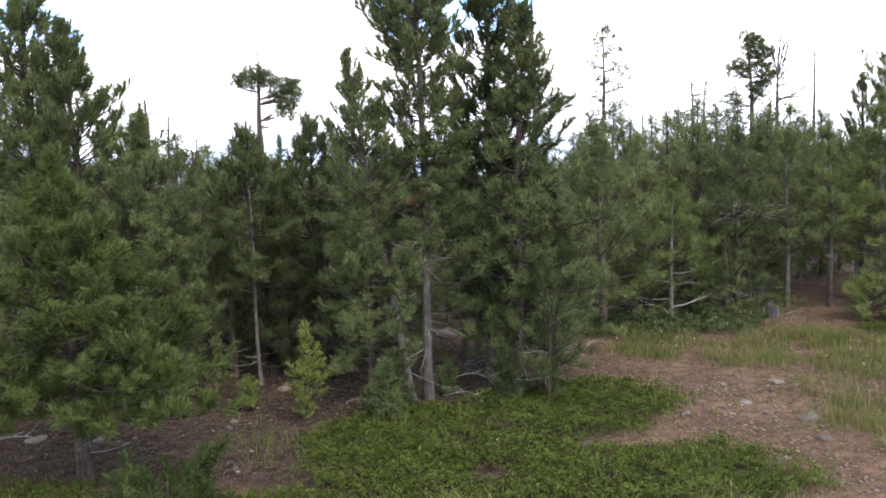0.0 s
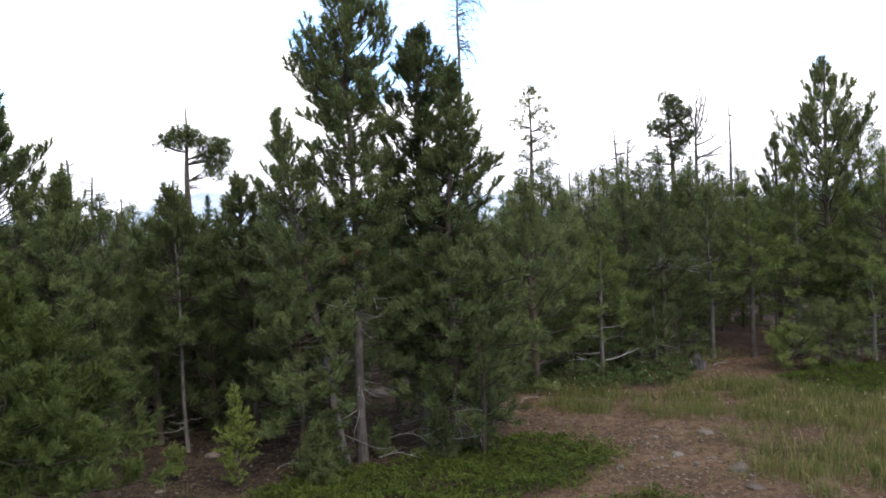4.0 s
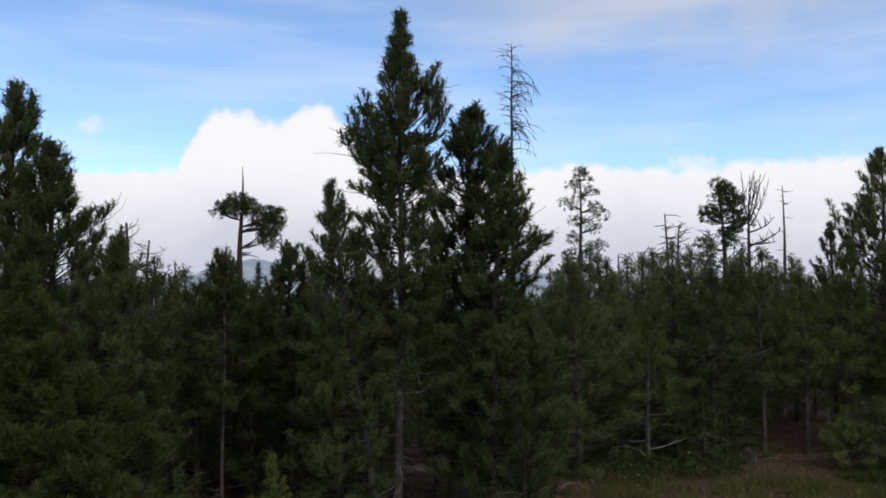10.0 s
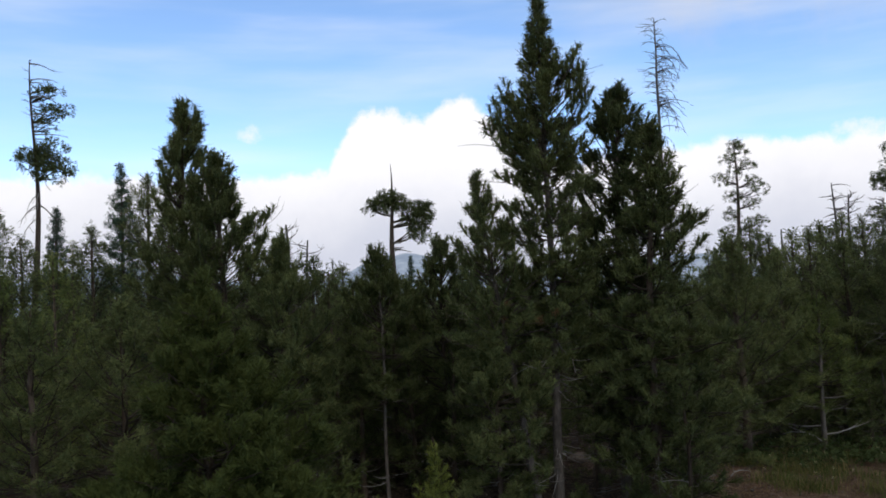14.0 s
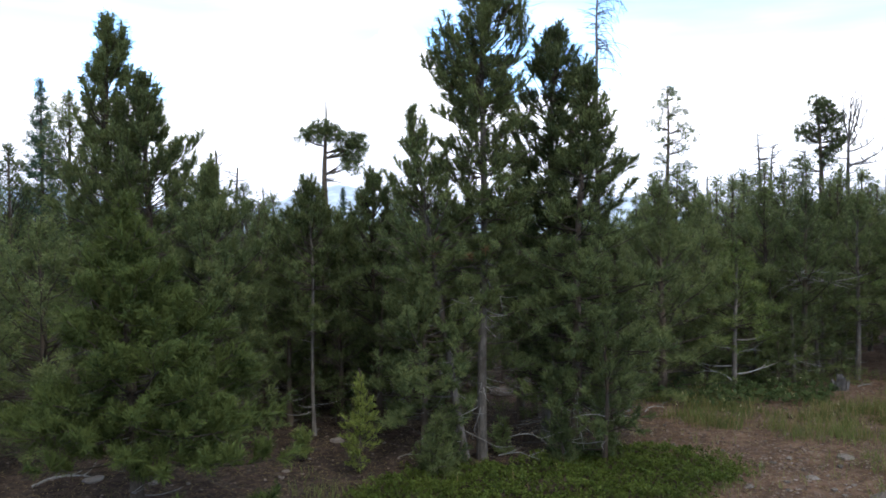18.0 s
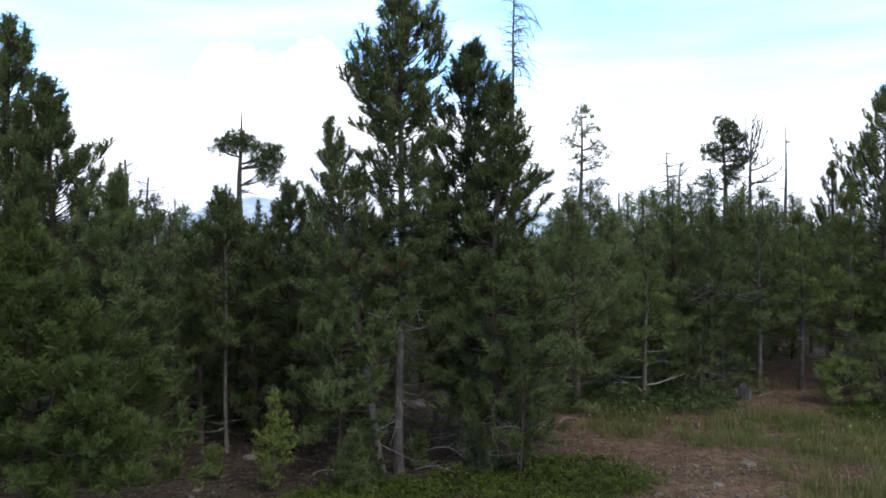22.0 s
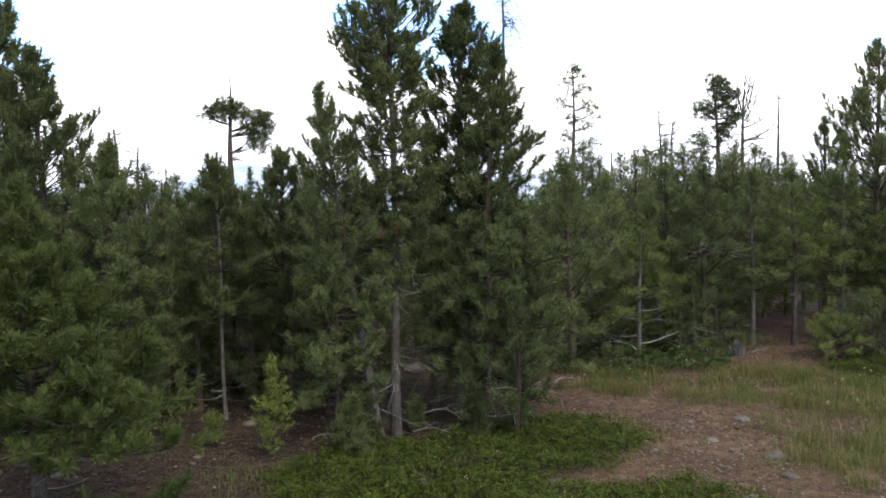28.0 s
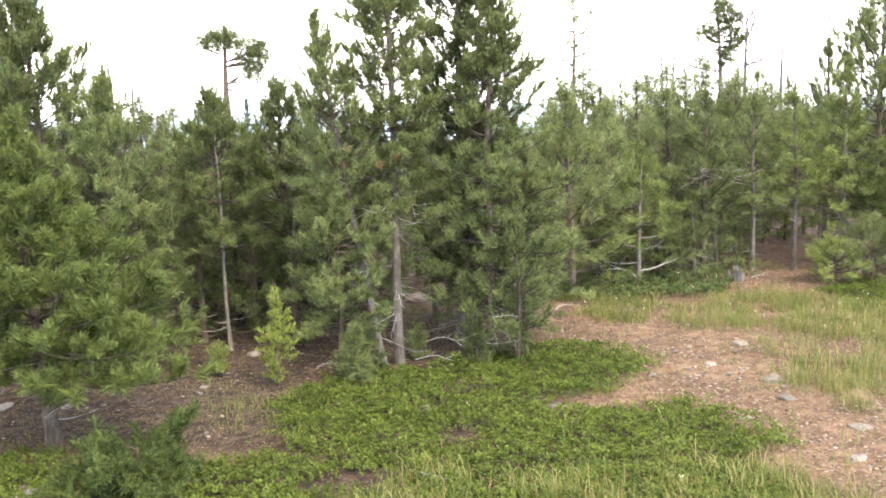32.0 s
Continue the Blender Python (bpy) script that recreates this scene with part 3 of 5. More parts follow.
pine(6.9, 6.5, 0.0, 0.46, 0.3, 108, r0=0.022, mat=NEEDLE_MID, gap=0.17, per=7, taper=0.5, dead=8)
pine(2.9, 6.0, -3.6, 0.36, 0.40, 109, r0=0.02, mat=NEEDLE_DARK, gap=0.149, per=6, taper=0.7)

for az, d, h, seed in ((-4.7, 5.6, 0.42, 126), (3.4, 5.65, 0.40, 127), (6.2, 5.75, 0.30, 128), (-0.6, 5.95, 0.26, 129)):
    pine(az, d, 0, 0.26, 0.03, seed, "pine_sapling", "low dark green pine bush at the foot of the clump", r0=0.010, mat=NEEDLE_DARK, height=h, dead=3, dead_lo=0.08, dead_len=0.2, gap=0.06, per=6, bare=0.15, category="sapling", thin=0.85)

# the pines at the clearing's left
pine(-25.25, 4.78, 2.6, 0.82, 0.42, 111, r0=0.035, lean=(-0.06, 0.0), bend=0.03, droop=-0.1, label="bushy green pine close by with a bare lower trunk", mat=NEEDLE_DEEP, brushes=BRUSH_FINE, dead=10, gap=0.16, per=11, step=0.115,
     lopsided=0.10, side=1.57, taper=0.52, up=(0.0, 0.8), bare=0.22, size=1.25, twigs=4, knot=5,
     extra=[(0.38 + 0.05 * i, 1.57 + 0.6 * math.sin(i * 2.3), 0.90 - 0.03 * i, -0.08 + 0.03 * i) for i in range(11)]
     + [(0.48 + 0.07 * i, 2.7 + 0.9 * math.sin(i * 2.6), 0.62 - 0.02 * i, -0.05 + 0.03 * i) for i in range(12)] + [(0.42 + 0.05 * i, -1.6 + 0.5 * math.sin(i * 1.7), 0.7, 0.0) for i in range(5)])
pine(-20.5, 6.3, 4.8, 0.66, 0.15, 112, size=1.2, r0=0.03, label="light green pine with a pointed crown", mat=NEEDLE_MID, gap=0.16, per=10, taper=0.6)
pine(-27.1, 7.4, 13.9, 0.50, 0.5, 113, r0=0.045, lean=(0.05, 0), label="tall dark lodgepole pine with ragged top", mat=NEEDLE_DARK, gap=0.14, per=8, knot=3, thin=0.85, up=(0.1, 0.9), taper=0.42, brushes=BRUSH_NEAR, size=1.4, lift=0.6, extra=[(2.85 + 0.05 * i, 1.5 + 0.5 * math.sin(i * 2.1), 0.30, 0.7) for i in range(5)])
pine(-24.1, 7.0, 10.6, 0.58, 0.3, 114, r0=0.042, lean=(-0.07, 0.0), label="tall dense dark lodgepole pine", mat=NEEDLE_DARK, gap=0.17, per=11, knot=3, up=(0.05, 0.8), taper=0.60, brushes=BRUSH_NEAR, size=1.35, lift=0.7, thin=0.93)
# needles darkened here in place of canopy shade
pine(-13.72, 6.6, 4.0, 0.46, 0.80, 115, size=1.1, r0=0.0105, lean=(-0.03, 0.1), bend=0.10, trunk_mat=PALE_BARK, label="slim pine with a long bare pale trunk", mat=NEEDLE_DARK, dead=14, dead_len=0.25, gap=0.12, per=8, taper=0.66)
pine(-9.6, 7.2, 4.5, 0.55, 0.5, 116, taper=0.72, r0=0.020, mat=NEEDLE_MID, dead=6, gap=0.138, per=9)
pine(-30.8, 6.4, 1.0, 0.75, 0.12, 117, r0=0.03, mat=NEEDLE_MID, gap=0.149, per=7, taper=0.7, brushes=BRUSH_EDGE, size=1.1)
pine(-36.0, 6.2, 0.5, 0.78, 0.12, 118, r0=0.03, mat=NEEDLE_MID, gap=0.149, per=7, taper=0.7, brushes=BRUSH_EDGE, size=1.1)
# dark needle colour again makes up for missing canopy shade
pine(-17.2, 7.3, 2.2, 0.55, 0.25, 119, r0=0.026, mat=NEEDLE_DARK, dead=6, gap=0.162, per=6, brushes=BRUSH_EDGE)
pine(-41.0, 6.6, 1.2, 0.75, 0.15, 120, r0=0.03, mat=NEEDLE_MID, gap=0.162, per=6, taper=0.7, brushes=BRUSH_EDGE, size=1.1)

# the thicket's inner shade is put into the dark needle colour
for az, d, top, seed in ((-12.0, 6.95, -3.2, 191), (-9.2, 6.85, -3.6, 192), (-15.4, 6.95, -2.6, 193), (-7.3, 6.9, -3.0, 194), (1.5, 7.2, -4.6, 195), (4.7, 7.1, -4.0, 196), (-16.0, 7.7, 0.6, 151), (-11.6, 8.0, 0.8, 152), (-8.0, 7.7, 0.2, 153), (-14.4, 8.5, 1.0, 154), (-18.8, 7.0, -0.4, 155), (-6.4, 7.7, 0.0, 156), (-13.0, 7.6, -1.5, 157), (-9.7, 8.3, -0.5, 158), (-4.6, 7.4, -2.0, 159), (-3.2, 8.6, 0.5, 160), (-17.6, 8.6, 0.5, 181), (-12.2, 9.0, 0.3, 182), (7.0, 7.6, -3.5, 183), (5.2, 9.0, -0.5, 184), (-7.6, 8.8, 0.4, 185)):
    pine(az, d, top, 0.6, 0.08, seed, mat=NEEDLE_DARK, brushes=BRUSH_EDGE, gap=0.17, per=6, dead=5, r0=0.024, taper=0.5, label="young pine with needles darkened as shade, closing the thicket", group="thicket pines", single=False)

# saplings
pine(-10.6, 5.5, 0, 0.16, 0.07, 121, "pine_sapling", "pale yellow-green pine sapling in bare soil", r0=0.008, mat=NEEDLE_GOLD, brushes=BRUSH_FINE, height=0.70, size=0.68, dead=0, gap=0.075, per=5, bare=0.12, taper=0.32, knot=3, step=0.08, twigs=1, category="sapling")
pine(-14.6, 5.9, 0, 0.10, 0.05, 122, "pine_sapling", "tiny pine sapling in bare soil", r0=0.007, mat=NEEDLE_LIGHT, height=0.26, dead=0, gap=0.06, per=4, bare=0.1, category="sapling")
pine(-5.5, 5.4, 0, 0.28, 0.03, 123, "pine_sapling", "low dense dark pine bush at the foot of the clump", r0=0.012, mat=NEEDLE_DARK, height=0.40, dead=0, gap=0.05, per=7, bare=0.15, category="sapling")
pine(-20.3, 3.95, 0, 0.58, 0.06, 124, "pine_sapling", "low spreading pine bush on the bearberry", r0=0.012, mat=NEEDLE_DEEP, brushes=BRUSH_FINE, height=0.24, dead=0, gap=0.045, taper=3.2, per=8, bare=0.25, knot=4, size=1.15, category="sapling", up=(-0.05, 0.35), lift=0.3)

# the trees at the clearing's right
EDGE = "pines along the clearing"
pine(14.7, 8.65, -0.6, 0.66, 0.42, 131, r0=0.020, thick=1.25, curl=0.12, droop=-0.02, label="light green pine with bare white lower branches", mat=NEEDLE_LIGHT, brushes=BRUSH_EDGE, dead=0, antlers=6, gap=0.115, per=8, thin=0.95, trunk_mat=PALE_BARK, group=EDGE, taper=0.6)
pine(10.1, 8.3, 3.2, 0.95, 0.10, 132, r0=0.04, label="broad dense green pine", mat=NEEDLE_MID, gap=0.125, per=9, brushes=BRUSH_EDGE, size=1.15, group=EDGE, taper=0.62, dead=3)
pine(12.6, 9.4, 2.2, 0.75, 0.12, 133, r0=0.035, mat=NEEDLE_MID, brushes=BRUSH_EDGE, size=1.12, gap=0.135, per=7, group=EDGE, taper=0.6)
pine(16.6, 9.6, 2.8, 0.80, 0.12, 134, r0=0.035, mat=NEEDLE_MID, brushes=BRUSH_EDGE, size=1.12, gap=0.135, per=7, group=EDGE, taper=0.6)
pine(18.9, 9.5, 2.6, 0.85, 0.10, 135, r0=0.035, label="dark pine with long bare dead limbs", mat=NEEDLE_DARK, brushes=BRUSH_EDGE, size=1.1, dead=16, dead_len=0.6, gap=0.14, per=7, thin=0.85, dead_lo=1.0, group=EDGE, taper=0.6)
pine(21.9, 9.9, 2.4, 0.76, 0.62, 136, r0=0.024, trunk_mat=PALE_BARK, mat=NEEDLE_MID, brushes=BRUSH_EDGE, size=1.12, gap=0.135, per=7, dead=8, group=EDGE, taper=0.55)
pine(24.45, 9.95, 2.4, 0.66, 0.95, 137, r0=0.026, trunk_mat=PALE_BARK, label="slim pine with a bare straight trunk", mat=NEEDLE_LIGHT, brushes=BRUSH_EDGE, size=1.12, gap=0.135, per=7, dead=6, group=EDGE)
pine(27.3, 10.2, 4.0, 0.80, 0.55, 138, r0=0.032, trunk_mat=PALE_BARK, label="tall pine with a bare straight trunk", mat=NEEDLE_LIGHT, brushes=BRUSH_EDGE, size=1.12, gap=0.135, per=7, dead=6, group=EDGE)
pine(29.2, 10.6, 9.7, 0.90, 0.4, 139, r0=0.042, label="tall pine with upswept boughs", mat=NEEDLE_MID, brushes=BRUSH_NEAR, size=1.25, gap=0.17, per=9, dead=8, thin=0.9, up=(0.0, 0.9), knot=3, group=EDGE, taper=0.66, lift=0.8, sparse=0.4)
pine(26.2, 12.5, 5.4, 0.75, 0.3, 140, r0=0.04, mat=NEEDLE_DARK, brushes=BRUSH_NEAR, size=1.15, gap=0.16, per=6, knot=3, group=EDGE)
pine(32.3, 10.0, 4.0, 0.90, 0.15, 141, r0=0.035, mat=NEEDLE_LIGHT, brushes=BRUSH_EDGE, size=1.12, gap=0.135, per=7, group=EDGE, taper=0.6)
pine(20.3, 11.4, 0.5, 0.9, 0.08, 142, r0=0.03, mat=NEEDLE_MID, brushes=BRUSH_EDGE, size=1.15, gap=0.14, per=7, group=EDGE, taper=0.7)
pine(29.0, 9.3, -5.5, 0.55, 0.05, 143, r0=0.02, label="low bushy pine beside the bearberry", mat=NEEDLE_MID, brushes=BRUSH_EDGE, gap=0.121, per=7, group=EDGE, taper=1.0, dead=0)
pine(12.9, 8.7, -6.5, 0.55, 0.05, 144, r0=0.02, label="low bushy pine behind the grass", mat=NEEDLE_DARK, brushes=BRUSH_EDGE, gap=0.121, per=7, group=EDGE, taper=1.0, dead=0)
pine(17.4, 9.0, -7.0, 0.50, 0.05, 145, r0=0.02, label="low bushy pine behind the grass", mat=NEEDLE_DARK, brushes=BRUSH_EDGE, gap=0.121, per=7, group=EDGE, taper=1.0, dead=0)
pine(26.9, 9.2, 0, 0.42, 0.04, 146, height=0.45, r0=0.012, label="low olive-green pine bush beside the path", mat=NEEDLE_LIGHT, brushes=BRUSH_EDGE, gap=0.06, per=8, group=EDGE, taper=1.3, dead=5, up=(0.1, 0.9), thin=0.7)
pine(23.9, 12.6, 0, 0.55, 0.04, 147, height=0.75, r0=0.016, label="yellowed low pine bush beyond the gap", mat=NEEDLE_GOLD, brushes=BRUSH_EDGE, gap=0.09, per=7, group=EDGE, taper=0.9, dead=3)
for az, d, top, low, seed in ((20.6, 10.4, -0.5, 0.35, 161), (19.9, 9.9, -3.0, 0.12, 162), (21.2, 11.2, 1.2, 0.3, 163), (25.9, 11.2, 1.5, 0.5, 164), (28.4, 11.8, 2.0, 0.25, 165), (30.5, 10.4, 0.0, 0.15, 166),
                              (22.6, 12.2, 2.2, 0.6, 167), (25.0, 13.2, 2.0, 0.7, 168), (11.4, 9.0, -2.0, 0.05, 169), (15.9, 9.2, -3.5, 0.06, 170), (18.2, 9.2, -4.0, 0.05, 171), (19.6, 9.6, -4.5, 0.05, 172), (16.9, 9.4, -2.0, 0.05, 173), (13.6, 9.1, -2.5, 0.05, 174), (20.9, 10.2, -4.5, 0.08, 175), (31.5, 9.6, -3.0, 0.06, 176)):
    pine(az, d, top, 0.62, low, seed, mat=NEEDLE_MID, brushes=BRUSH_EDGE, gap=0.16, per=6, dead=8, dead_len=0.4, r0=0.022, taper=0.55, trunk_mat=PALE_BARK, label="young pine with a bare grey trunk and dead lower twigs", group=EDGE, single=False)


# ---- the young forest behind, and its skyline ----
def forest():
    kinds = []
    for i, (h, rad, low, mat) in enumerate(((2.5, 0.72, 0.12, NEEDLE_MID), (2.3, 0.65, 0.2, NEEDLE_MID), (2.6, 0.66, 0.25, NEEDLE_LIGHT), (2.4, 0.8, 0.08, NEEDLE_DARK), (2.5, 0.6, 0.4, NEEDLE_MID))):
        spot = [(-40.0, 10.5), (35.5, 11.5), (-33.6, 12.5), (20.5, 13.6), (-27.8, 10.8)][i]
        kinds.append(pine(spot[0], spot[1], 0, rad, low, 200 + i, height=h, mat=mat, brushes=BRUSH_MID, size=1.15, gap=0.18, per=5, step=0.14, taper=0.55, knot=2, twigs=0,
                          dead=9, dead_len=0.4, r0=0.026, label="young lodgepole pine in the dense thicket", group="thicket pines", single=False))
    r = random.Random(5)
    placed = [(k.location.x, k.location.y) for k in kinds]
    tries = 0
    while len(placed) < 150 and tries < 12000:
        tries += 1
        d, az = 7.3 + 15 * r.random() ** 1.3, r.uniform(-46, 39)
        x, y = at(az, d)
        if az > 8 and d < 10.3 or 22.4 < az < 25.6 and d < 13.0 or -2.5 < az < 5.5 and d < 8.8:
            continue
        if any(math.hypot(x - a, y - b) < (0.44 if az < 9 else 0.60) + 0.018 * d for a, b in placed):
            continue
        placed.append((x, y))
        k = r.choice(kinds)
        tip = r.uniform(-0.4, 1.9) + (1.4 if az > 8 or az < -16 else 0.0)
        s = min(1.5, max(0.7, (EYE[2] + d * math.tan(radians(tip))) / 2.5))
        m = Matrix.LocRotScale((x, y, rise(x, y)), Euler((r.uniform(-0.03, 0.03), r.uniform(-0.03, 0.03), r.uniform(0, 6.28))), (s * r.uniform(0.9, 1.1), s * r.uniform(0.9, 1.1), s))
        copy_thing(k, m)
    # the clearing is closed behind by the same young pines
    for i in range(34):
        az, d = 48 + i * 7.6 + r.uniform(-3, 3), r.uniform(8.5, 13.0)
        x, y = at(az, d)
        s = r.uniform(0.7, 1.15)
        copy_thing(r.choice(kinds), Matrix.LocRotScale((x, y, rise(x, y)), Euler((0, 0, r.uniform(0, 6.28))), (s, s, s)))


forest()


# ---- tall trees of the skyline ----
def tuft_cloud(centre, reach, count, r):
    """Places and ways of tufts spread through a bough's foliage."""
    p = r.normal(size=(count, 3))
    p = unit(p) * (r.uniform(0, 1, (count, 1)) ** 0.45)
    return np.asarray(centre) + p * np.asarray(reach), p + np.array([0, 0, 0.5])


def old_tree(name, label, az, d, top, seed, r0, boughs=(), bare=(), lean=(0.0, 0.0), size=3.0, mat=None, bend=0.3, trunk_mat=None, category="pine tree", tip=0.02, brushes=None, forks=()):
    """A tall tree: trunk; boughs of foliage (height share, sideways, back, reach xyz, tufts); bare limbs (low, high, count, length, droop, curl, spread, bearing); forks: bare limbs that bend upwards (from height, sideways, to height, tines)."""
    r = np.random.default_rng(seed)
    x, y = at(az, d)
    z = rise(x, y)
    height = EYE[2] + d * math.tan(radians(top)) - z
    root = new(name)
    root.location = (x, y, z)
    line, rad = trunk_mesh(height, r0, lean, bend, r, 26, tip)
    v, q = tubes(line[None], rad[None], 8)
    mesh_object("trunk", v, [q], trunk_mat or BARK, root, True)
    places, ways, limbs, rads = [], [], [], []
    for h, sx, sy, reach, count in boughs:
        at_trunk = on_line(line, h * height)
        c = at_trunk + np.array([sx, sy, 0.0])
        p, w = tuft_cloud(c, reach, count, r)
        places.append(p)
        ways.append(w)
        start = on_line(line, max(0.1, h * height - 0.35 * math.hypot(sx, sy) - 0.15 * reach[2]))
        for end in [c] + list(p[:4]):
            mid = (start + end) / 2 + np.array([0, 0, -0.06 * np.linalg.norm(end - start)])
            limbs.append(np.stack([start, (start + mid) / 2, mid, (mid + end) / 2, end]))
            rads.append(np.linspace(r0 * 0.2, r0 * 0.05, 5))
    if places:
        v, t = crown_mesh(np.concatenate(places), np.concatenate(ways), brushes or BRUSH_FAR, size, r)
        mesh_object("crown", v, [t], mat or NEEDLE_DARK, root)
        v, q = tubes(limbs, rads, 4)
        tagged(mesh_object("limbwork", v, [q], TWIG, root, True), kind="stuff")
    for lo, hi, count, length, droop, curl, spread, bearing in bare:
        l, w = snag_lines(line, height, lo * height, hi * height, count, length, r, droop, curl, spread, bearing)
        w = w * (d / 8.0) ** 0.85
        for i in range(0, len(l), 3):
            v, q = tubes(l[i:i + 3], w[i:i + 3], 4)
            mesh_object("dead_branch", v, [q], trunk_mat or DEADWOOD, root, True, "bare grey dead branch")
    for z0, dx, z1, tines in forks:
        start, end = on_line(line, z0 - z), np.array([dx, r.normal(0, 0.25), z1 - z])
        s = np.linspace(0, 1, 7)[:, None]
        limb = start * (1 - s) ** 2 + 2 * s * (1 - s) * (start + (end - start) * np.array([0.8, 0.8, 0.3])) + end * s * s + r.normal(0, 0.025, (7, 3)) * s
        l, w = [limb], [np.linspace(0.036, 0.010, 7)]
        for i in range(tines):
            q = limb[2 + i % 4]
            grow = np.array([r.normal(0.05, 0.16), r.normal(0, 0.15), r.uniform(0.35, 0.8) * (0.45 if dx > 0.8 else 1.0)])
            l.append(q + grow * s * (np.array([1.3, 1.3, 0.7]) + s * np.array([-0.3, -0.3, 0.3])) + r.normal(0, 0.015, (7, 3)) * s)
            w.append(np.linspace(0.018, 0.008, 7))
        v, q = tubes(l, w, 5)
        mesh_object("dead_branch", v, [q], trunk_mat or DEADWOOD, root, True, "bare grey dead branch")
    tagged(root, label, category)
    return root


old_tree("pine_tree", "tall flat-topped old pine with a long bare trunk", -12.75, 60, 9.6, 301, 0.30, tip=0.012, bend=0.5,
         boughs=((0.745, -0.2, 0, (1.6, 1.0, 0.60), 330), (0.72, -1.6, 0, (0.6, 0.5, 0.25), 30), (0.80, -0.2, 0, (0.8, 0.7, 0.35), 60), (0.665, 1.9, 0, (1.15, 0.8, 1.0), 360),
                 (0.71, 2.6, 0, (0.4, 0.4, 0.40), 30), (0.565, 2.0, 0, (0.8, 0.5, 0.70), 130)), size=2.0, lean=(0.0, 0.0),
         bare=((0.45, 0.75, 6, 1.6, -0.2, 0.0, 2.5, 1.57),))
old_tree("half_dead_pine", "tall half-dead pine with one dark tuft of needles", -35.7, 28, 16.1, 302, 0.105, lean=(-0.35, 0.3), bend=0.6, tip=0.012,
         boughs=((0.665, 0.10, 0, (0.70, 0.6, 0.36), 110), (0.63, 0.55, 0, (0.60, 0.5, 0.32), 90), (0.70, 0.45, 0, (0.5, 0.4, 0.25), 40), (0.82, 0.8, 0, (0.6, 0.3, 0.14), 36),
                 (0.88, 0.6, 0, (0.55, 0.3, 0.14), 28), (0.78, 0.5, 0, (0.4, 0.3, 0.12), 14)), size=1.35,
         bare=((0.70, 0.99, 26, 1.0, 0.1, -0.3, 2.4, 1.4), (0.40, 0.66, 9, 0.9, -0.6, -0.4, 6.0, 0.0), (0.75, 0.99, 8, 0.4, 0.3, 0.2, 6.28, 0.0)))
old_tree("dead_pine", "dead grey pine with drooping twigs on one side", 5.95, 7.6, 17.85, 303, 0.034, bend=0.05, trunk_mat=SNAGWOOD, category="dead tree", tip=0.004,
         bare=((0.55, 0.86, 22, 0.34, 0.1, -1.2, 2.6, 1.4), (0.80, 1.0, 60, 0.2, 0.5, -0.7, 6.28, 0.0), (0.80, 0.95, 34, 0.36, 0.2, -1.4, 2.0, 1.5)))
old_tree("half_dead_pine", "thin old pine with sparse small tufts", 10.45, 36, 9.6, 304, 0.11, tip=0.015,
         boughs=tuple((h, sx, 0.0, (0.32, 0.3, 0.24), 34) for h, sx in ((0.97, 0.0), (0.94, 0.25), (0.90, -0.3), (0.86, 0.4), (0.83, -0.1), (0.79, -0.6), (0.77, 0.6), (0.73, 0.9), (0.69, -0.2), (0.65, 0.5), (0.6, -0.3), (0.55, 0.8), (0.5, -0.4), (0.46, 0.9), (0.42, 0.2))), size=1.0,
         bare=((0.3, 0.98, 50, 0.55, 0.2, 0.2, 6.28, 0.0),))
old_tree("dead_pine", "dead grey snag with short wiry limbs", 16.1, 34, 6.3, 305, 0.06, trunk_mat=SNAGWOOD, category="dead tree", bare=((0.3, 0.98, 66, 0.65, 0.2, -0.3, 6.28, 0.0),))
old_tree("dead_pine", "dead grey snag with a crooked top", 17.0, 35, 5.5, 306, 0.055, trunk_mat=SNAGWOOD, category="dead tree", bend=0.6, bare=((0.3, 0.98, 66, 0.7, 0.3, 0.1, 6.28, 0.0),))
old_tree("dead_pine", "dead grey snag leaning among pines", 18.0, 36, 5.1, 307, 0.055, trunk_mat=SNAGWOOD, category="dead tree", lean=(0.6, 0.0), bare=((0.3, 0.98, 66, 0.8, 0.3, -0.2, 6.28, 0.0),))
old_tree("half_dead_pine", "old dark pine with ragged tufts", 20.05, 34, 8.3, 308, 0.13, lean=(-0.30, 0.0), bend=0.2,
         boughs=tuple(((1.6 + 0.593 * el) / 6.56, sx + 0.08 * (el - 5.5), 0.0, (0.34, 0.35, 0.22), 52) for el, sx in (
             (8.1, -0.22), (7.85, 0.0), (7.6, 0.18), (7.3, 0.3), (7.15, -0.25), (6.8, 0.0), (6.7, 0.55), (7.1, 0.5), (6.35, -0.55), (5.9, -0.65), (6.05, -0.3), (6.2, 0.3),
             (6.0, 0.75), (5.5, 0.9), (5.5, 0.45), (4.95, 0.5), (4.7, 0.1), (4.2, -0.7), (4.2, 0.3))), size=0.95,
         bare=((0.4, 0.9, 14, 0.9, 0.2, 0.5, 6.28, 0.0),))
old_tree("dead_pine", "dead grey tree with forked antler-like limbs", 21.4, 33, 6.9, 309, 0.11, trunk_mat=SNAGWOOD, category="dead tree", tip=0.02, bend=0.08,
         bare=((0.4, 0.8, 10, 0.8, 0.3, 0.5, 6.28, 0.0),),
         forks=((4.9, -0.18, 6.5, 6), (5.0, 0.10, 6.6, 7), (4.95, 0.28, 6.55, 6), (4.8, 0.46, 6.6, 7), (4.6, 0.55, 6.15, 6), (4.4, 1.05, 5.05, 6), (3.9, 1.15, 4.6, 6), (3.95, 1.1, 4.05, 5)))
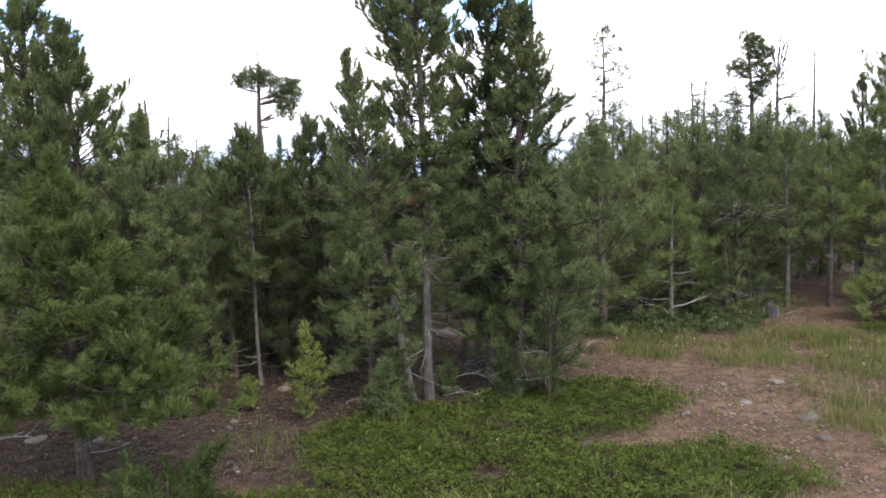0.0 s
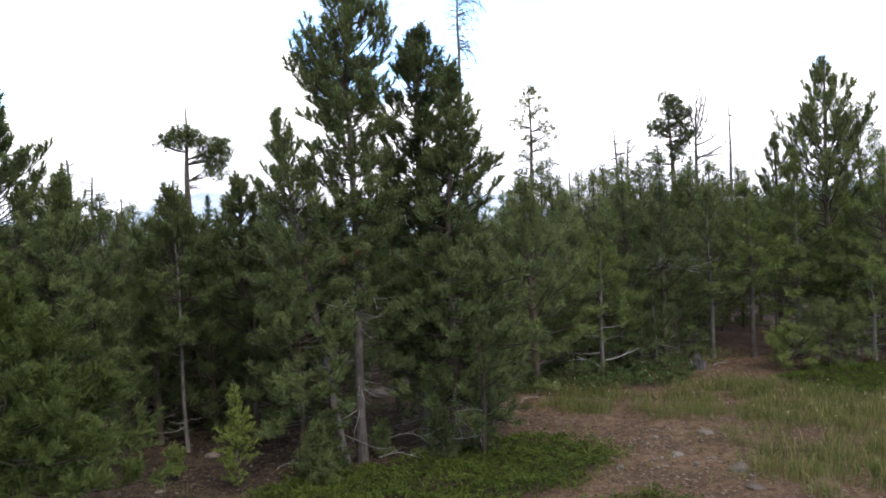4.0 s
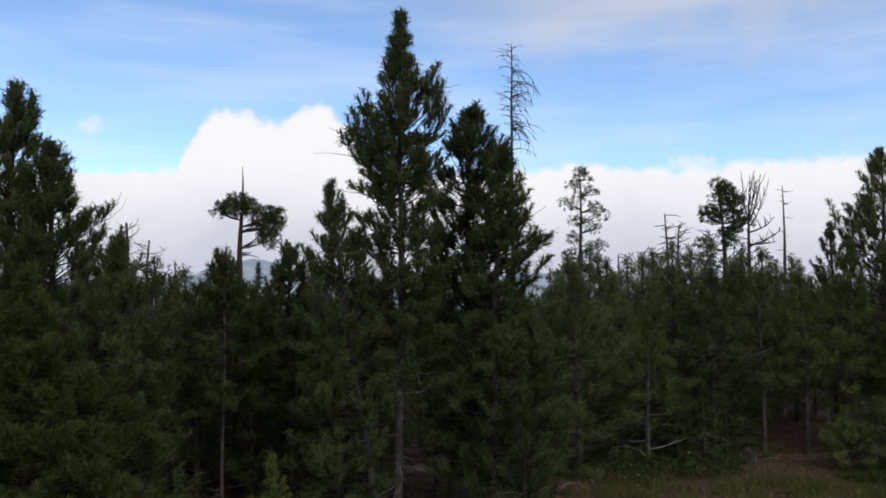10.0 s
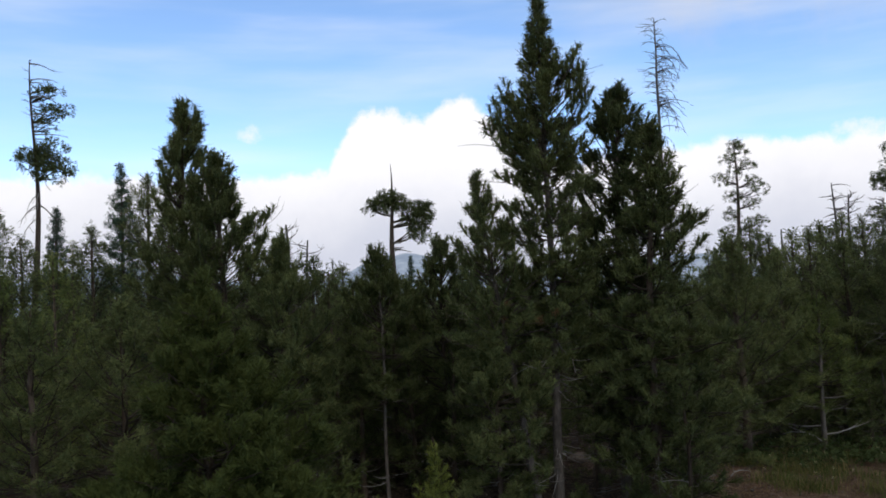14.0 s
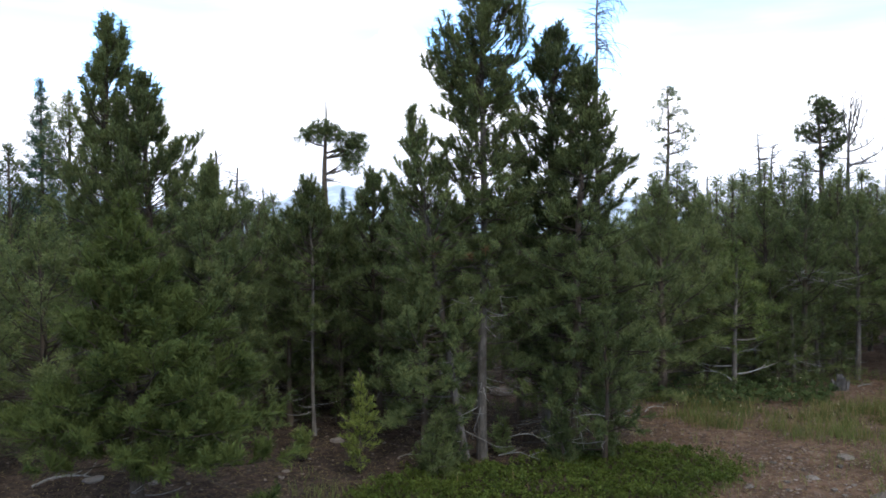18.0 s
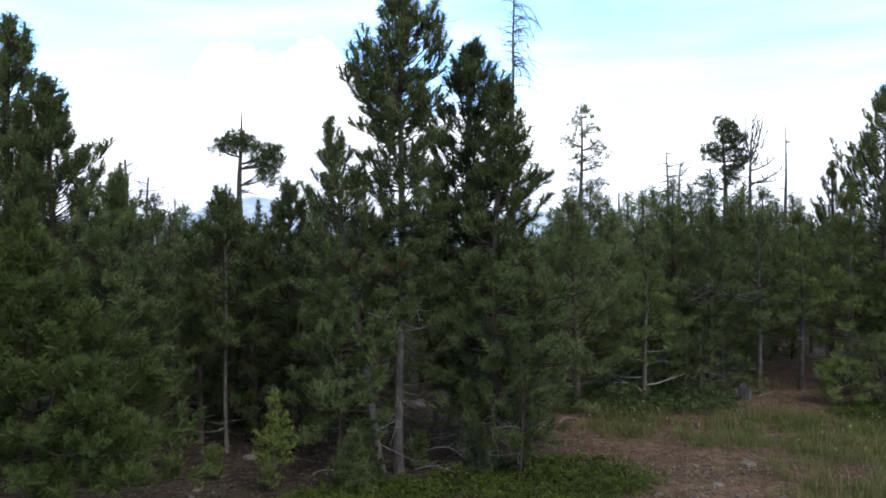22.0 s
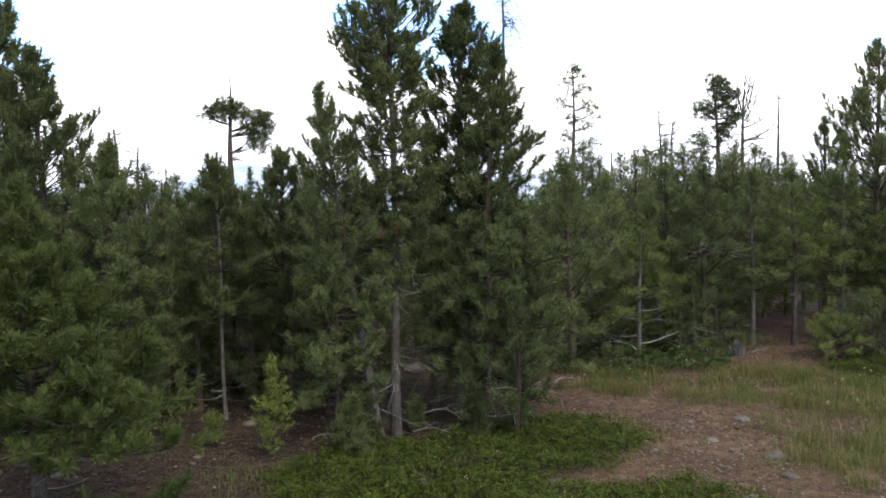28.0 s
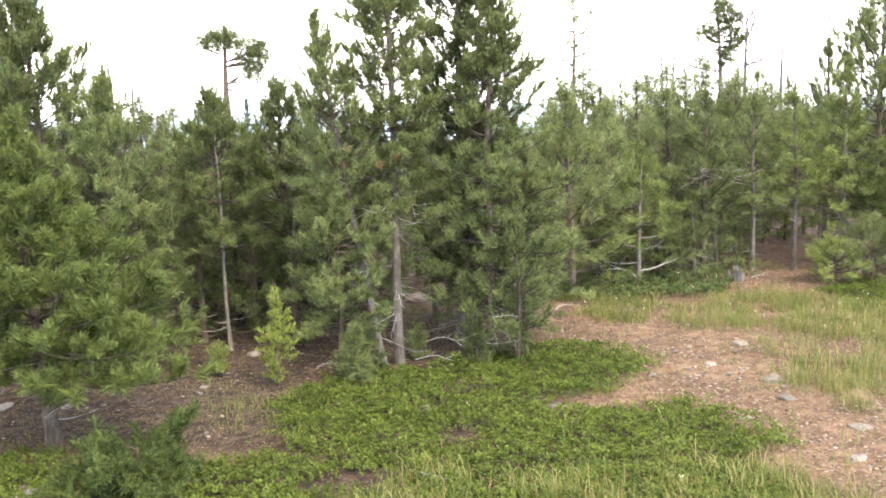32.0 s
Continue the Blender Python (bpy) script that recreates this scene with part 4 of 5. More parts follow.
old_tree("dead_pine", "thin bare grey pole of a dead pine", 23.5, 34, 7.8, 310, 0.085, trunk_mat=SNAGWOOD, category="dead tree", tip=0.012, bend=0.1, bare=((0.4, 0.98, 22, 0.4, 0.1, 0.1, 6.28, 0.0),))
old_tree("dead_pine", "wiry dead young pine above the thicket", -18.7, 22, 4.5, 311, 0.04, trunk_mat=SNAGWOOD, category="dead tree", bare=((0.4, 0.98, 30, 0.6, 0.2, 0.4, 6.28, 0.0),))
old_tree("dead_pine", "wiry dead young pine above the thicket", -20.1, 17, 5.6, 312, 0.035, trunk_mat=SNAGWOOD, category="dead tree", bare=((0.5, 0.98, 26, 0.45, 0.3, 0.4, 6.28, 0.0),))
old_tree("dead_pine", "thin leaning dead pole above the thicket", -15.7, 30, 3.3, 313, 0.05, trunk_mat=SNAGWOOD, category="dead tree", lean=(0.55, 0.0), bare=((0.5, 0.95, 6, 0.5, 0.2, 0.4, 6.28, 0.0),))
old_tree("dead_pine", "thin bare pole above the thicket", 13.2, 26, 3.6, 314, 0.04, trunk_mat=SNAGWOOD, category="dead tree", lean=(-0.1, 0.0), bare=((0.6, 0.95, 4, 0.3, 0.2, 0.4, 6.28, 0.0),))
old_tree("pine_tree", "small far pine with a tufted top", -17.0, 45, 3.1, 315, 0.06,
         boughs=((0.93, 0, 0, (0.35, 0.3, 0.3), 12), (0.80, -0.4, 0, (0.4, 0.3, 0.2), 12), (0.76, 0.4, 0, (0.4, 0.3, 0.2), 12), (0.6, 0.2, 0, (0.5, 0.3, 0.2), 12)), size=1.2)


def spruce(az, d, top, radius, seed, label):
    return pine(az, d, top, radius, 0.2, seed, "spruce_tree", label, r0=0.05, mat=NEEDLE_BLUE, brushes=BRUSH_MID, size=0.95, gap=0.19, per=11, step=0.085, taper=0.25, knot=3, lift=0.0,
                up=(-0.25, 0.55), dead=0, bare=0.1, bend=0.01, category="spruce tree")


spruce(-30.6, 13.0, 9.7, 0.75, 321, "narrow dark spruce with a pointed spire")
spruce(-34.5, 14.0, 6.8, 0.65, 322, "narrow dark spruce with a pointed spire")
spruce(-11.7, 24.0, 3.1, 0.75, 323, "small dark spruce among the pines")
for az, d, top, rad, seed in ((-29.0, 11.0, 9.0, 0.55, 331), (-32.4, 10.5, 5.4, 0.6, 332), (-38.0, 9.5, 6.4, 0.7, 333), (-36.4, 13.0, 5.0, 0.7, 334), (-41.5, 9.0, 6.0, 0.7, 335),
                              (12.2, 12.5, 3.1, 0.45, 336), (14.6, 11.5, 3.4, 0.6, 337), (20.4, 12.8, 3.0, 0.7, 338), (22.9, 13.5, 2.8, 0.6, 339), (31.0, 13.0, 6.5, 0.8, 340),
                              (34.5, 11.0, 5.5, 0.9, 341), (9.6, 11.5, 3.4, 0.6, 351), (11.1, 12.5, 4.2, 0.6, 352), (13.6, 12.0, 3.3, 0.7, 353), (15.3, 12.5, 3.9, 0.8, 354), (16.5, 13.0, 4.2, 0.8, 355), (17.7, 12.4, 3.8, 0.8, 356), (18.9, 13.0, 4.3, 0.8, 357), (20.9, 13.5, 4.0, 0.8, 358), (22.0, 12.8, 3.6, 0.7, 359), (24.0, 14.5, 3.2, 0.7, 360), (-16.4, 12.0, 2.6, 0.6, 361), (-18.4, 11.0, 3.2, 0.6, 362), (-6.0, 11.0, 2.4, 0.6, 342), (8.9, 12.0, 2.2, 0.6, 343), (-22.8, 10.0, 2.6, 0.6, 344)):
    pine(az, d, top, rad, 0.4, seed, mat=NEEDLE_MID if az > 8 else NEEDLE_DARK, brushes=BRUSH_MID, size=1.25, gap=0.17, per=6, step=0.12, knot=2, taper=0.6, dead=5, r0=0.04, up=(0.05, 0.9), single=False,
         label="dark lodgepole pine rising above the thicket", group="pines above the thicket")


def far_woods():
    """The forest that runs on to the foot of the mountains."""
    r = np.random.default_rng(77)
    v, t, base = [], [], 0
    for i in range(380):
        d = 24 + 190 * r.uniform() ** 1.6
        x, y = at(r.uniform(-50, 44), d)
        h = min(4.2, EYE[2] + d * math.tan(radians(r.uniform(0.0, 1.5))))
        k = 16
        u = r.uniform(0.08, 1, k) ** 0.8
        a = r.uniform(0, 6.28, k)
        rad = 0.9 * (1 - u) ** 0.7 * r.uniform(0.5, 1, k) + 0.03
        p = np.stack([x + rad * np.cos(a), y + rad * np.sin(a), u * h], 1)
        w = np.stack([np.cos(a), np.sin(a), 0.4 + u], 1)
        vv, tt = scatter(BRUSH_FAR[i % 3], p, w, np.full(k, 2.3), r)
        v.append(vv)
        t.append(tt + base)
        base += len(vv)
    ob = mesh_object("far_woods", np.concatenate(v), [np.concatenate(t)], NEEDLE_DARK)
    tagged(ob, "dark pine forest stretching into the distance", "forest", kind="stuff")


far_woods()


# ---- ground cover ----
def points_in(polys, count, r, keep=None):
    out = []
    for poly in polys:
        p = np.asarray(poly)
        lo, hi = p.min(0), p.max(0)
        q = r.uniform(lo, hi, (count, 2))
        q = q[inside(q[:, 0], q[:, 1], poly)]
        out.append(q)
    q = np.concatenate(out)
    if keep:
        q = np.array([c for c in q if keep(c[0], c[1])])
    return q


def heights(q):
    return np.array([rise(x, y) for x, y in q])


def rosette(r, leaves=8, size=0.019):
    """A sprig of small oval leaves: triangles."""
    out = []
    for i in range(leaves):
        a = i * 2.4 + r.uniform(-0.3, 0.3)
        e = r.uniform(0.1, 1.0)
        d = np.array([math.cos(a) * math.cos(e), math.sin(a) * math.cos(e), math.sin(e)])
        s = np.array([-math.sin(a), math.cos(a), 0.0]) * size * 0.36
        o = np.array([0, 0, 0.006 * i / leaves * 4]) + d * 0.003
        m, tip = o + d * size * 0.6 + np.array([0, 0, 0.002]), o + d * size
        out += [(o, m - s, m + s), (m - s, tip, m + s)]
    return np.array(out)


def bearberry():
    r = np.random.default_rng(31)

    def keep(x, y):
        n = noise.noise((x * 2.2, y * 2.2, 1.0)) + 0.5 * noise.noise((x * 7, y * 7, 5.0))
        hole = ((x + 0.30) / 0.34) ** 2 + ((y - 3.68) / 0.13) ** 2 < 1 or ((x + 0.62) / 0.12) ** 2 + ((y - 4.02) / 0.05) ** 2 < 1 or ((x - 0.02) / 0.13) ** 2 + ((y - 4.78) / 0.05) ** 2 < 1
        out = max(0.0, 2.7 - y, -2.9 - x)
        return n > -0.62 + 0.9 * out and not hole

    for name, polys, count in (("bearberry_mat", [MAT_EDGE], 88000), ("bearberry_mat", [MAT_FAR], 8000)):
        q = points_in(polys, count, r, keep)
        edge = q + r.normal(0, 0.05, q.shape)
        n = np.array([0.035 + 0.05 * noise.noise((x * 3.2, y * 3.2, 2.0)) + 0.038 * noise.noise((x * 9, y * 9, 2.0)) for x, y in edge])
        p = np.stack([edge[:, 0], edge[:, 1], heights(edge) + np.maximum(0.008, n) * r.uniform(0.4, 1.1, len(edge))], 1)
        w = r.normal(0, 0.35, (len(p), 3)) + np.array([0, 0, 1.0])
        v, t = crown_mesh(p, w, [rosette(r, 6, 0.0162) for _ in range(4)], 1.0, r)
        tagged(mesh_object(name, v, [t], LEAF), "low mat of glossy green bearberry leaves on the soil", "bearberry", kind="stuff")

    # smaller patches scattered behind the mat
    q = points_in([[(-7, -7), (7, -7), (7, 3), (2.6, 2.4), (1.6, 1.2), (-2.4, 0.9), (-7, 2.5)]], 70000, r, lambda x, y: noise.noise((x * 0.8, y * 0.8, 4.0)) + 0.35 * noise.noise((x * 5, y * 5, 5.0)) > 0.36)
    p = np.stack([q[:, 0], q[:, 1], heights(q) + r.uniform(0.01, 0.05, len(q))], 1)
    v, t = crown_mesh(p, r.normal(0, 0.35, p.shape) + np.array([0, 0, 1.0]), [rosette(r, 5, 0.024) for _ in range(3)], 1.0, r)
    tagged(mesh_object("bearberry_patch", v, [t], LEAF), "small patches of bearberry on the gravel", "bearberry", kind="stuff")


bearberry()


def blades(q, per, tall, r, spread=0.05, width=0.0018):
    """Curved blades in tufts at the points q. Returns verts, triangles."""
    base = np.repeat(q, per, 0) + r.normal(0, spread, (len(q) * per, 2))
    n = len(base)
    z = np.repeat(heights(q), per)
    h = tall * r.uniform(0.35, 1.1, n) * np.repeat(r.uniform(0.6, 1.15, len(q)), per)
    a = r.uniform(0, 6.28, n)
    out = np.stack([np.cos(a), np.sin(a), np.zeros(n)], 1)
    side = np.stack([-np.sin(a), np.cos(a), np.zeros(n)], 1) * width
    b = np.stack([base[:, 0], base[:, 1], z - 0.005], 1)
    bow = h * r.uniform(0.1, 1.0, n)
    m = b + np.array([0, 0, 0.6]) * h[:, None] + out * (bow * 0.35)[:, None]
    tip = b + np.array([0, 0, 1.0]) * (h * r.uniform(0.8, 1, n))[:, None] + out * bow[:, None]
    v = np.stack([b - side, b + side, m - side * 0.7, m + side * 0.7, tip], 1).reshape(-1, 3)
    i = np.arange(n) * 5
    t = np.concatenate([np.stack([i, i + 1, i + 3], 1), np.stack([i, i + 3, i + 2], 1), np.stack([i + 2, i + 3, i + 4], 1)])
    return v, t


def grasses():
    r = np.random.default_rng(41)

    def patchy(x, y):
        return 0.7 * noise.noise((x * 2.2, y * 2.2, 8.0)) + 0.8 * noise.noise((x * 6, y * 6, 3.0)) > 0.06 - 0.22 * max(0.0, x - 2.2)

    def front(x, y):
        return noise.noise((x * 2, y * 2, 6.0)) > -0.3

    bank = points_in([BANK], 2900, r, patchy)
    near = points_in([FRONT], 1500, r, front)
    stray = points_in([MAT_EDGE], 260, r)
    few = np.concatenate([points_in([[(1.0, 3.0), (2.4, 3.0), (2.6, 6.0), (1.2, 6.4)]], 110, r), points_in([[(1.8, 6.0), (4.0, 6.6), (4.6, 9.2), (2.9, 9.2)]], 120, r), points_in([[(-9, -9), (9, -9), (9, 9), (3.0, 5.0), (2.2, 1.5), (-3, 1.0), (-9, 4)]], 2600, r)])
    left = np.concatenate([r.normal((-1.25, 4.95), (0.12, 0.10), (14, 2)), r.normal((-1.0, 4.62), (0.16, 0.06), (10, 2)), points_in([LITTER[1:9]], 60, r)])
    for name, q, per, tall, mat, label in (
            ("meadow_grass", bank, 18, 0.13, GRASS, "patchy green meadow grass on the bank"),
            ("dry_grass", bank[1::3], 12, 0.16, STRAW, "dry straw-coloured grass on the bank"),
            ("meadow_grass", near, 26, 0.11, GRASS, "green grass growing through the bearberry"),
            ("dry_grass", near[::2], 6, 0.17, STRAW, "dry straw-coloured stalks in the grass"),
            ("meadow_grass", np.concatenate([stray, few, left]), 7, 0.13, GRASS, "scattered tufts of thin grass"),
            ("dry_grass", stray[::3], 4, 0.18, STRAW, "scattered dry grass stalks")):
        v, t = blades(q, per, tall, r)
        tagged(mesh_object(name, v, [t], mat), label, "grass", kind="stuff")


grasses()


def herbs():
    """Low broad-leaved herbs at the foot of the edge pines, and small pale flowers in the grass."""
    r = np.random.default_rng(43)
    edge = [(1.3, 7.9), (1.8, 7.5), (2.9, 7.8), (3.2, 8.4), (2.3, 8.75), (1.3, 8.6)]
    q = points_in([edge], 1300, r)
    p = np.stack([q[:, 0], q[:, 1], heights(q) + r.uniform(0.01, 0.11, len(q))], 1)
    v, t = crown_mesh(p, r.normal(0, 0.3, p.shape) + np.array([0, 0, 1.0]), [rosette(r, 7, 0.026) for _ in range(3)], 1.0, r)
    tagged(mesh_object("herb_patch", v, [t], HERB), "low blue-green herbs at the foot of the pines", "herbs", kind="stuff")
    q = np.concatenate([points_in([BANK], 90, r), points_in([edge], 16, r), points_in([MAT_EDGE], 14, r)])
    p = np.stack([q[:, 0], q[:, 1], heights(q) + r.uniform(0.06, 0.16, len(q))], 1)
    v, t = crown_mesh(p, np.tile((0, 0, 1.0), (len(p), 1)), [rosette(r, 6, 0.011)], 1.0, r)
    tagged(mesh_object("wildflowers", v, [t], PETAL), "tiny pale wildflower heads in the grass", "flowers", kind="stuff")


herbs()


# ---- stones, wood and litter on the ground ----
def rock_mesh(seed, flat):
    bm = bmesh.new()
    bmesh.ops.create_icosphere(bm, subdivisions=3, radius=0.5)
    for v in bm.verts:
        n = noise.noise(v.co * 2.2 + Vector((seed * 7.1, 0, 0))) * 0.30 + noise.noise(v.co * 6 + Vector((0, seed * 3.3, 0))) * 0.09
        v.co *= 1 + n
        v.co.z *= flat
        v.co.x *= 1.25
    me = bpy.data.meshes.new("stone")
    bm.to_mesh(me)
    bm.free()
    me.polygons.foreach_set("use_smooth", [True] * len(me.polygons))
    me.materials.append(STONE)
    return me


ROCKS = [rock_mesh(i, f) for i, f in enumerate((0.45, 0.6, 0.35, 0.75, 0.5))]


def stone(x, y, size, kind, turn, label="rounded grey stone lying on the gravel", sink=0.2, group="stones on the gravel"):
    ob = new("stone", ROCKS[kind])
    ob.location = (x, y, rise(x, y) + size * 0.5 * (0.45, 0.6, 0.35, 0.75, 0.5)[kind] - sink * size)
    ob.rotation_euler, ob.scale = (0.1 * math.sin(turn * 3), 0.1 * math.cos(turn * 5), turn), (size, size, size)
    tagged(ob, label, "stone", group)


def stones():
    pale, flat = "pale flat granite stone lying on the gravel", "flat grey stone half sunk in the bearberry"
    for x, y, size, kind, turn, label in ((0.74, 4.73, 0.13, 2, 0.2, pale), (-0.03, 4.79, 0.16, 2, 0.1, flat), (-0.56, 4.23, 0.10, 4, 0.4, "pale greenish stone in the bearberry"),
                                          (2.29, 4.19, 0.15, 2, 0.1, pale), (1.74, 4.39, 0.10, 2, 1.0, pale), (2.06, 3.79, 0.10, 4, 0.5, pale), (2.10, 4.67, 0.12, 0, 0.2, pale),
                                          (2.16, 5.01, 0.16, 1, 0.7, "grey stone at the edge of the grass"), (-1.05, 7.40, 0.24, 3, 0.3, "pale boulder under the pines"), (-2.70, 5.08, 0.16, 4, 1.2, "flat grey rock beside the pine"), (-2.30, 5.10, 0.08, 1, 0.9, "flat grey rock beside the pine"),
                                          (-1.98, 3.83, 0.13, 1, 0.9, "grey rock under the pine bush"), (-1.53, 5.45, 0.07, 0, 0.5, "white stone in the needle litter"), (1.9, 5.4, 0.10, 0, 0.5, pale),
                                          (1.45, 5.2, 0.08, 4, 1.5, pale), (2.3, 5.9, 0.14, 0, 0.3, pale), (-1.35, 6.25, 0.12, 1, 0.3, "pale stone at the foot of a slim pine"),
                                          (0.25, 7.5, 0.20, 0, 0.4, "pale boulder under the pines"), (0.62, 7.9, 0.26, 1, 1.1, "pale boulder under the pines"), (0.9, 7.2, 0.16, 4, 2.0, pale), (-0.1, 8.2, 0.24, 3, 0.6, "pale boulder under the pines"),
                                          (-2.05, 8.3, 0.30, 1, 0.3, "pale boulder under the pines"), (-1.75, 8.0, 0.2, 0, 0.8, "pale boulder under the pines"), (-2.3, 8.7, 0.34, 3, 1.8, "pale boulder under the pines")):
        stone(x, y, size * 0.72, kind, turn, label)
    r = random.Random(9)
    n = 0
    while n < 150:
        x, y = r.uniform(0.7, 3.0), r.uniform(2.9, 9.0)
        if inside(x, y, MAT_EDGE) or inside(x, y, BANK) and r.random() < 0.8 or x > 0.9 + 0.36 * y:
            continue
        n += 1
        stone(x, y, 0.012 + 0.026 * r.random() ** 3, r.randrange(5), r.uniform(0, 6.28), "small pale stone on the gravel path", 0.1)
    n = 0
    while n < 36:
        x, y = r.uniform(-3.2, -0.4), r.uniform(4.3, 7.2)
        if inside(x, y, MAT_EDGE):
            continue
        n += 1
        stone(x, y, 0.015 + 0.035 * r.random() ** 3, r.randrange(5), r.uniform(0, 6.28), "small pale stone in the needle litter", 0.1, "stones in the litter")


stones()


def gravel():
    r = np.random.default_rng(51)
    q = np.concatenate([points_in([[(0.5, 2.8), (3.2, 2.8), (3.4, 5.5), (4.4, 8.9), (3.0, 9.0), (0.9, 7.3), (0.6, 6.3)]], 15000, r), points_in([[(-0.6, 6.6), (1.0, 6.6), (1.4, 9.5), (-0.7, 9.5)]], 2600, r), points_in([[(-4.5, 4.3), (-0.4, 4.1), (-0.3, 7.0), (-4.5, 7.0)]], 1500, r)])
    q = q[~inside(q[:, 0], q[:, 1], MAT_EDGE)]
    o = np.array([(1, 0, 0), (-1, 0, 0), (0, 1, 0), (0, -1, 0), (0, 0, 0.5), (0, 0, -0.7)], float)
    f = np.array([(0, 2, 4), (2, 1, 4), (1, 3, 4), (3, 0, 4), (2, 0, 5), (1, 2, 5), (3, 1, 5), (0, 3, 5)])
    s = 0.0035 + 0.012 * r.uniform(0, 1, len(q)) ** 4
    v = o[None] * s[:, None, None] * r.uniform(0.7, 1.4, (len(q), 6, 1)) + np.stack([q[:, 0], q[:, 1], heights(q) + s * 0.3], 1)[:, None]
    t = f[None] + (np.arange(len(q)) * 6)[:, None, None]
    tagged(mesh_object("gravel", v.reshape(-1, 3), [t.reshape(-1, 3)], PEBBLE, smooth=True), "loose pinkish gravel scattered over the soil", "gravel", kind="stuff")


gravel()


def fallen(x, y, length, turn, radius, label, seed, lift=0.02, twigs=3):
    """A dead branch lying on the ground."""
    r = np.random.default_rng(seed)
    root = new("fallen_branch")
    root.location = (x, y, rise(x, y) + lift)
    p = curve_points((0, 0, 0), turn, 0.3 if twigs else 0.05, -0.35 if twigs else 0.0, length, 5, r, 0.3)
    v, q = tubes(p[None], np.linspace(radius, radius * 0.4, 5)[None], 6)
    mesh_object("stem", v, [q], DEADWOOD, root, True)
    for i in range(twigs):
        l = curve_points(p[1 + i % 3], turn + (0.7 if i % 2 else -0.7), 0.2, 0.5, length * 0.4, 5, r, 0.2)
        v, q = tubes(l[None], np.linspace(radius * 0.5, radius * 0.15, 5)[None], 4)
        mesh_object("twig", v, [q], DEADWOOD, root, True)
    tagged(root, label, "branch", "fallen branches")


fallen(-0.10, 5.55, 0.30, 1.9, 0.0035, "pale dead branch fallen at the foot of the pines", 61, 0.10)
fallen(0.02, 5.75, 0.30, 2.6, 0.0035, "grey dead branch leaning on the pines", 62, 0.18)
fallen(-0.80, 5.70, 0.26, 1.2, 0.005, "pale dead branch lying in the litter", 63, 0.03)
fallen(0.06, 3.60, 0.16, -0.8, 0.006, "white stick lying in the grass", 64, 0.05, 0)
fallen(1.15, 7.3, 0.30, 0.9, 0.005, "grey dead branch beside the path", 65)
fallen(5.1, 9.3, 1.4, 1.5, 0.03, "grey fallen pole lying among the trunks", 66, 0.08, 2)
fallen(-3.0, 4.9, 0.4, 1.0, 0.010, "pale dead branch lying on bare soil", 67)


def litter_twigs():
    r = np.random.default_rng(71)
    q = points_in([[(-4.5, 4.35), (-0.5, 4.15), (1.0, 6.4), (1.2, 8.0), (-4.5, 8.0)]], 1700, r)
    q = q[~inside(q[:, 0], q[:, 1], MAT_EDGE)]
    lines = [curve_points((x, y, z + 0.006), r.uniform(0, 6.28), 0.05, 0.0, r.uniform(0.02, 0.15), 5, r, 0.3) for (x, y), z in zip(q, heights(q))]
    v, f = tubes(lines, np.tile(np.linspace(0.0026, 0.0012, 5), (len(lines), 1)) * r.uniform(0.6, 1.4, (len(lines), 1)), 3)
    tagged(mesh_object("litter_twigs", v, [f], TWIG, smooth=True), "thin dead twigs strewn over the needle litter", "twigs", kind="stuff")

    q = points_in([[(-4.5, 4.2), (-0.5, 4.0), (1.0, 6.4), (1.2, 8.0), (-4.5, 8.0)], [(0.5, 2.9), (3.0, 2.9), (4.2, 8.8), (1.0, 7.0)]], 22000, r)
    q = q[~inside(q[:, 0], q[:, 1], MAT_EDGE)]
    p = np.stack([q[:, 0], q[:, 1], heights(q) + 0.004], 1)
    a = r.uniform(0, 6.28, len(q))
    d = np.stack([np.cos(a), np.sin(a), r.normal(0, 0.12, len(q))], 1) * r.uniform(0.012, 0.045, (len(q), 1))
    w = np.stack([-np.sin(a), np.cos(a), np.zeros(len(q))], 1) * 0.0022
    v = np.stack([p - w, p + w, p + d], 1).reshape(-1, 3)
    tagged(mesh_object("needle_litter", v, [np.arange(len(v)).reshape(-1, 3)], STRAW), "dry straw-coloured needles strewn over the soil", "needle litter", kind="stuff")


litter_twigs()


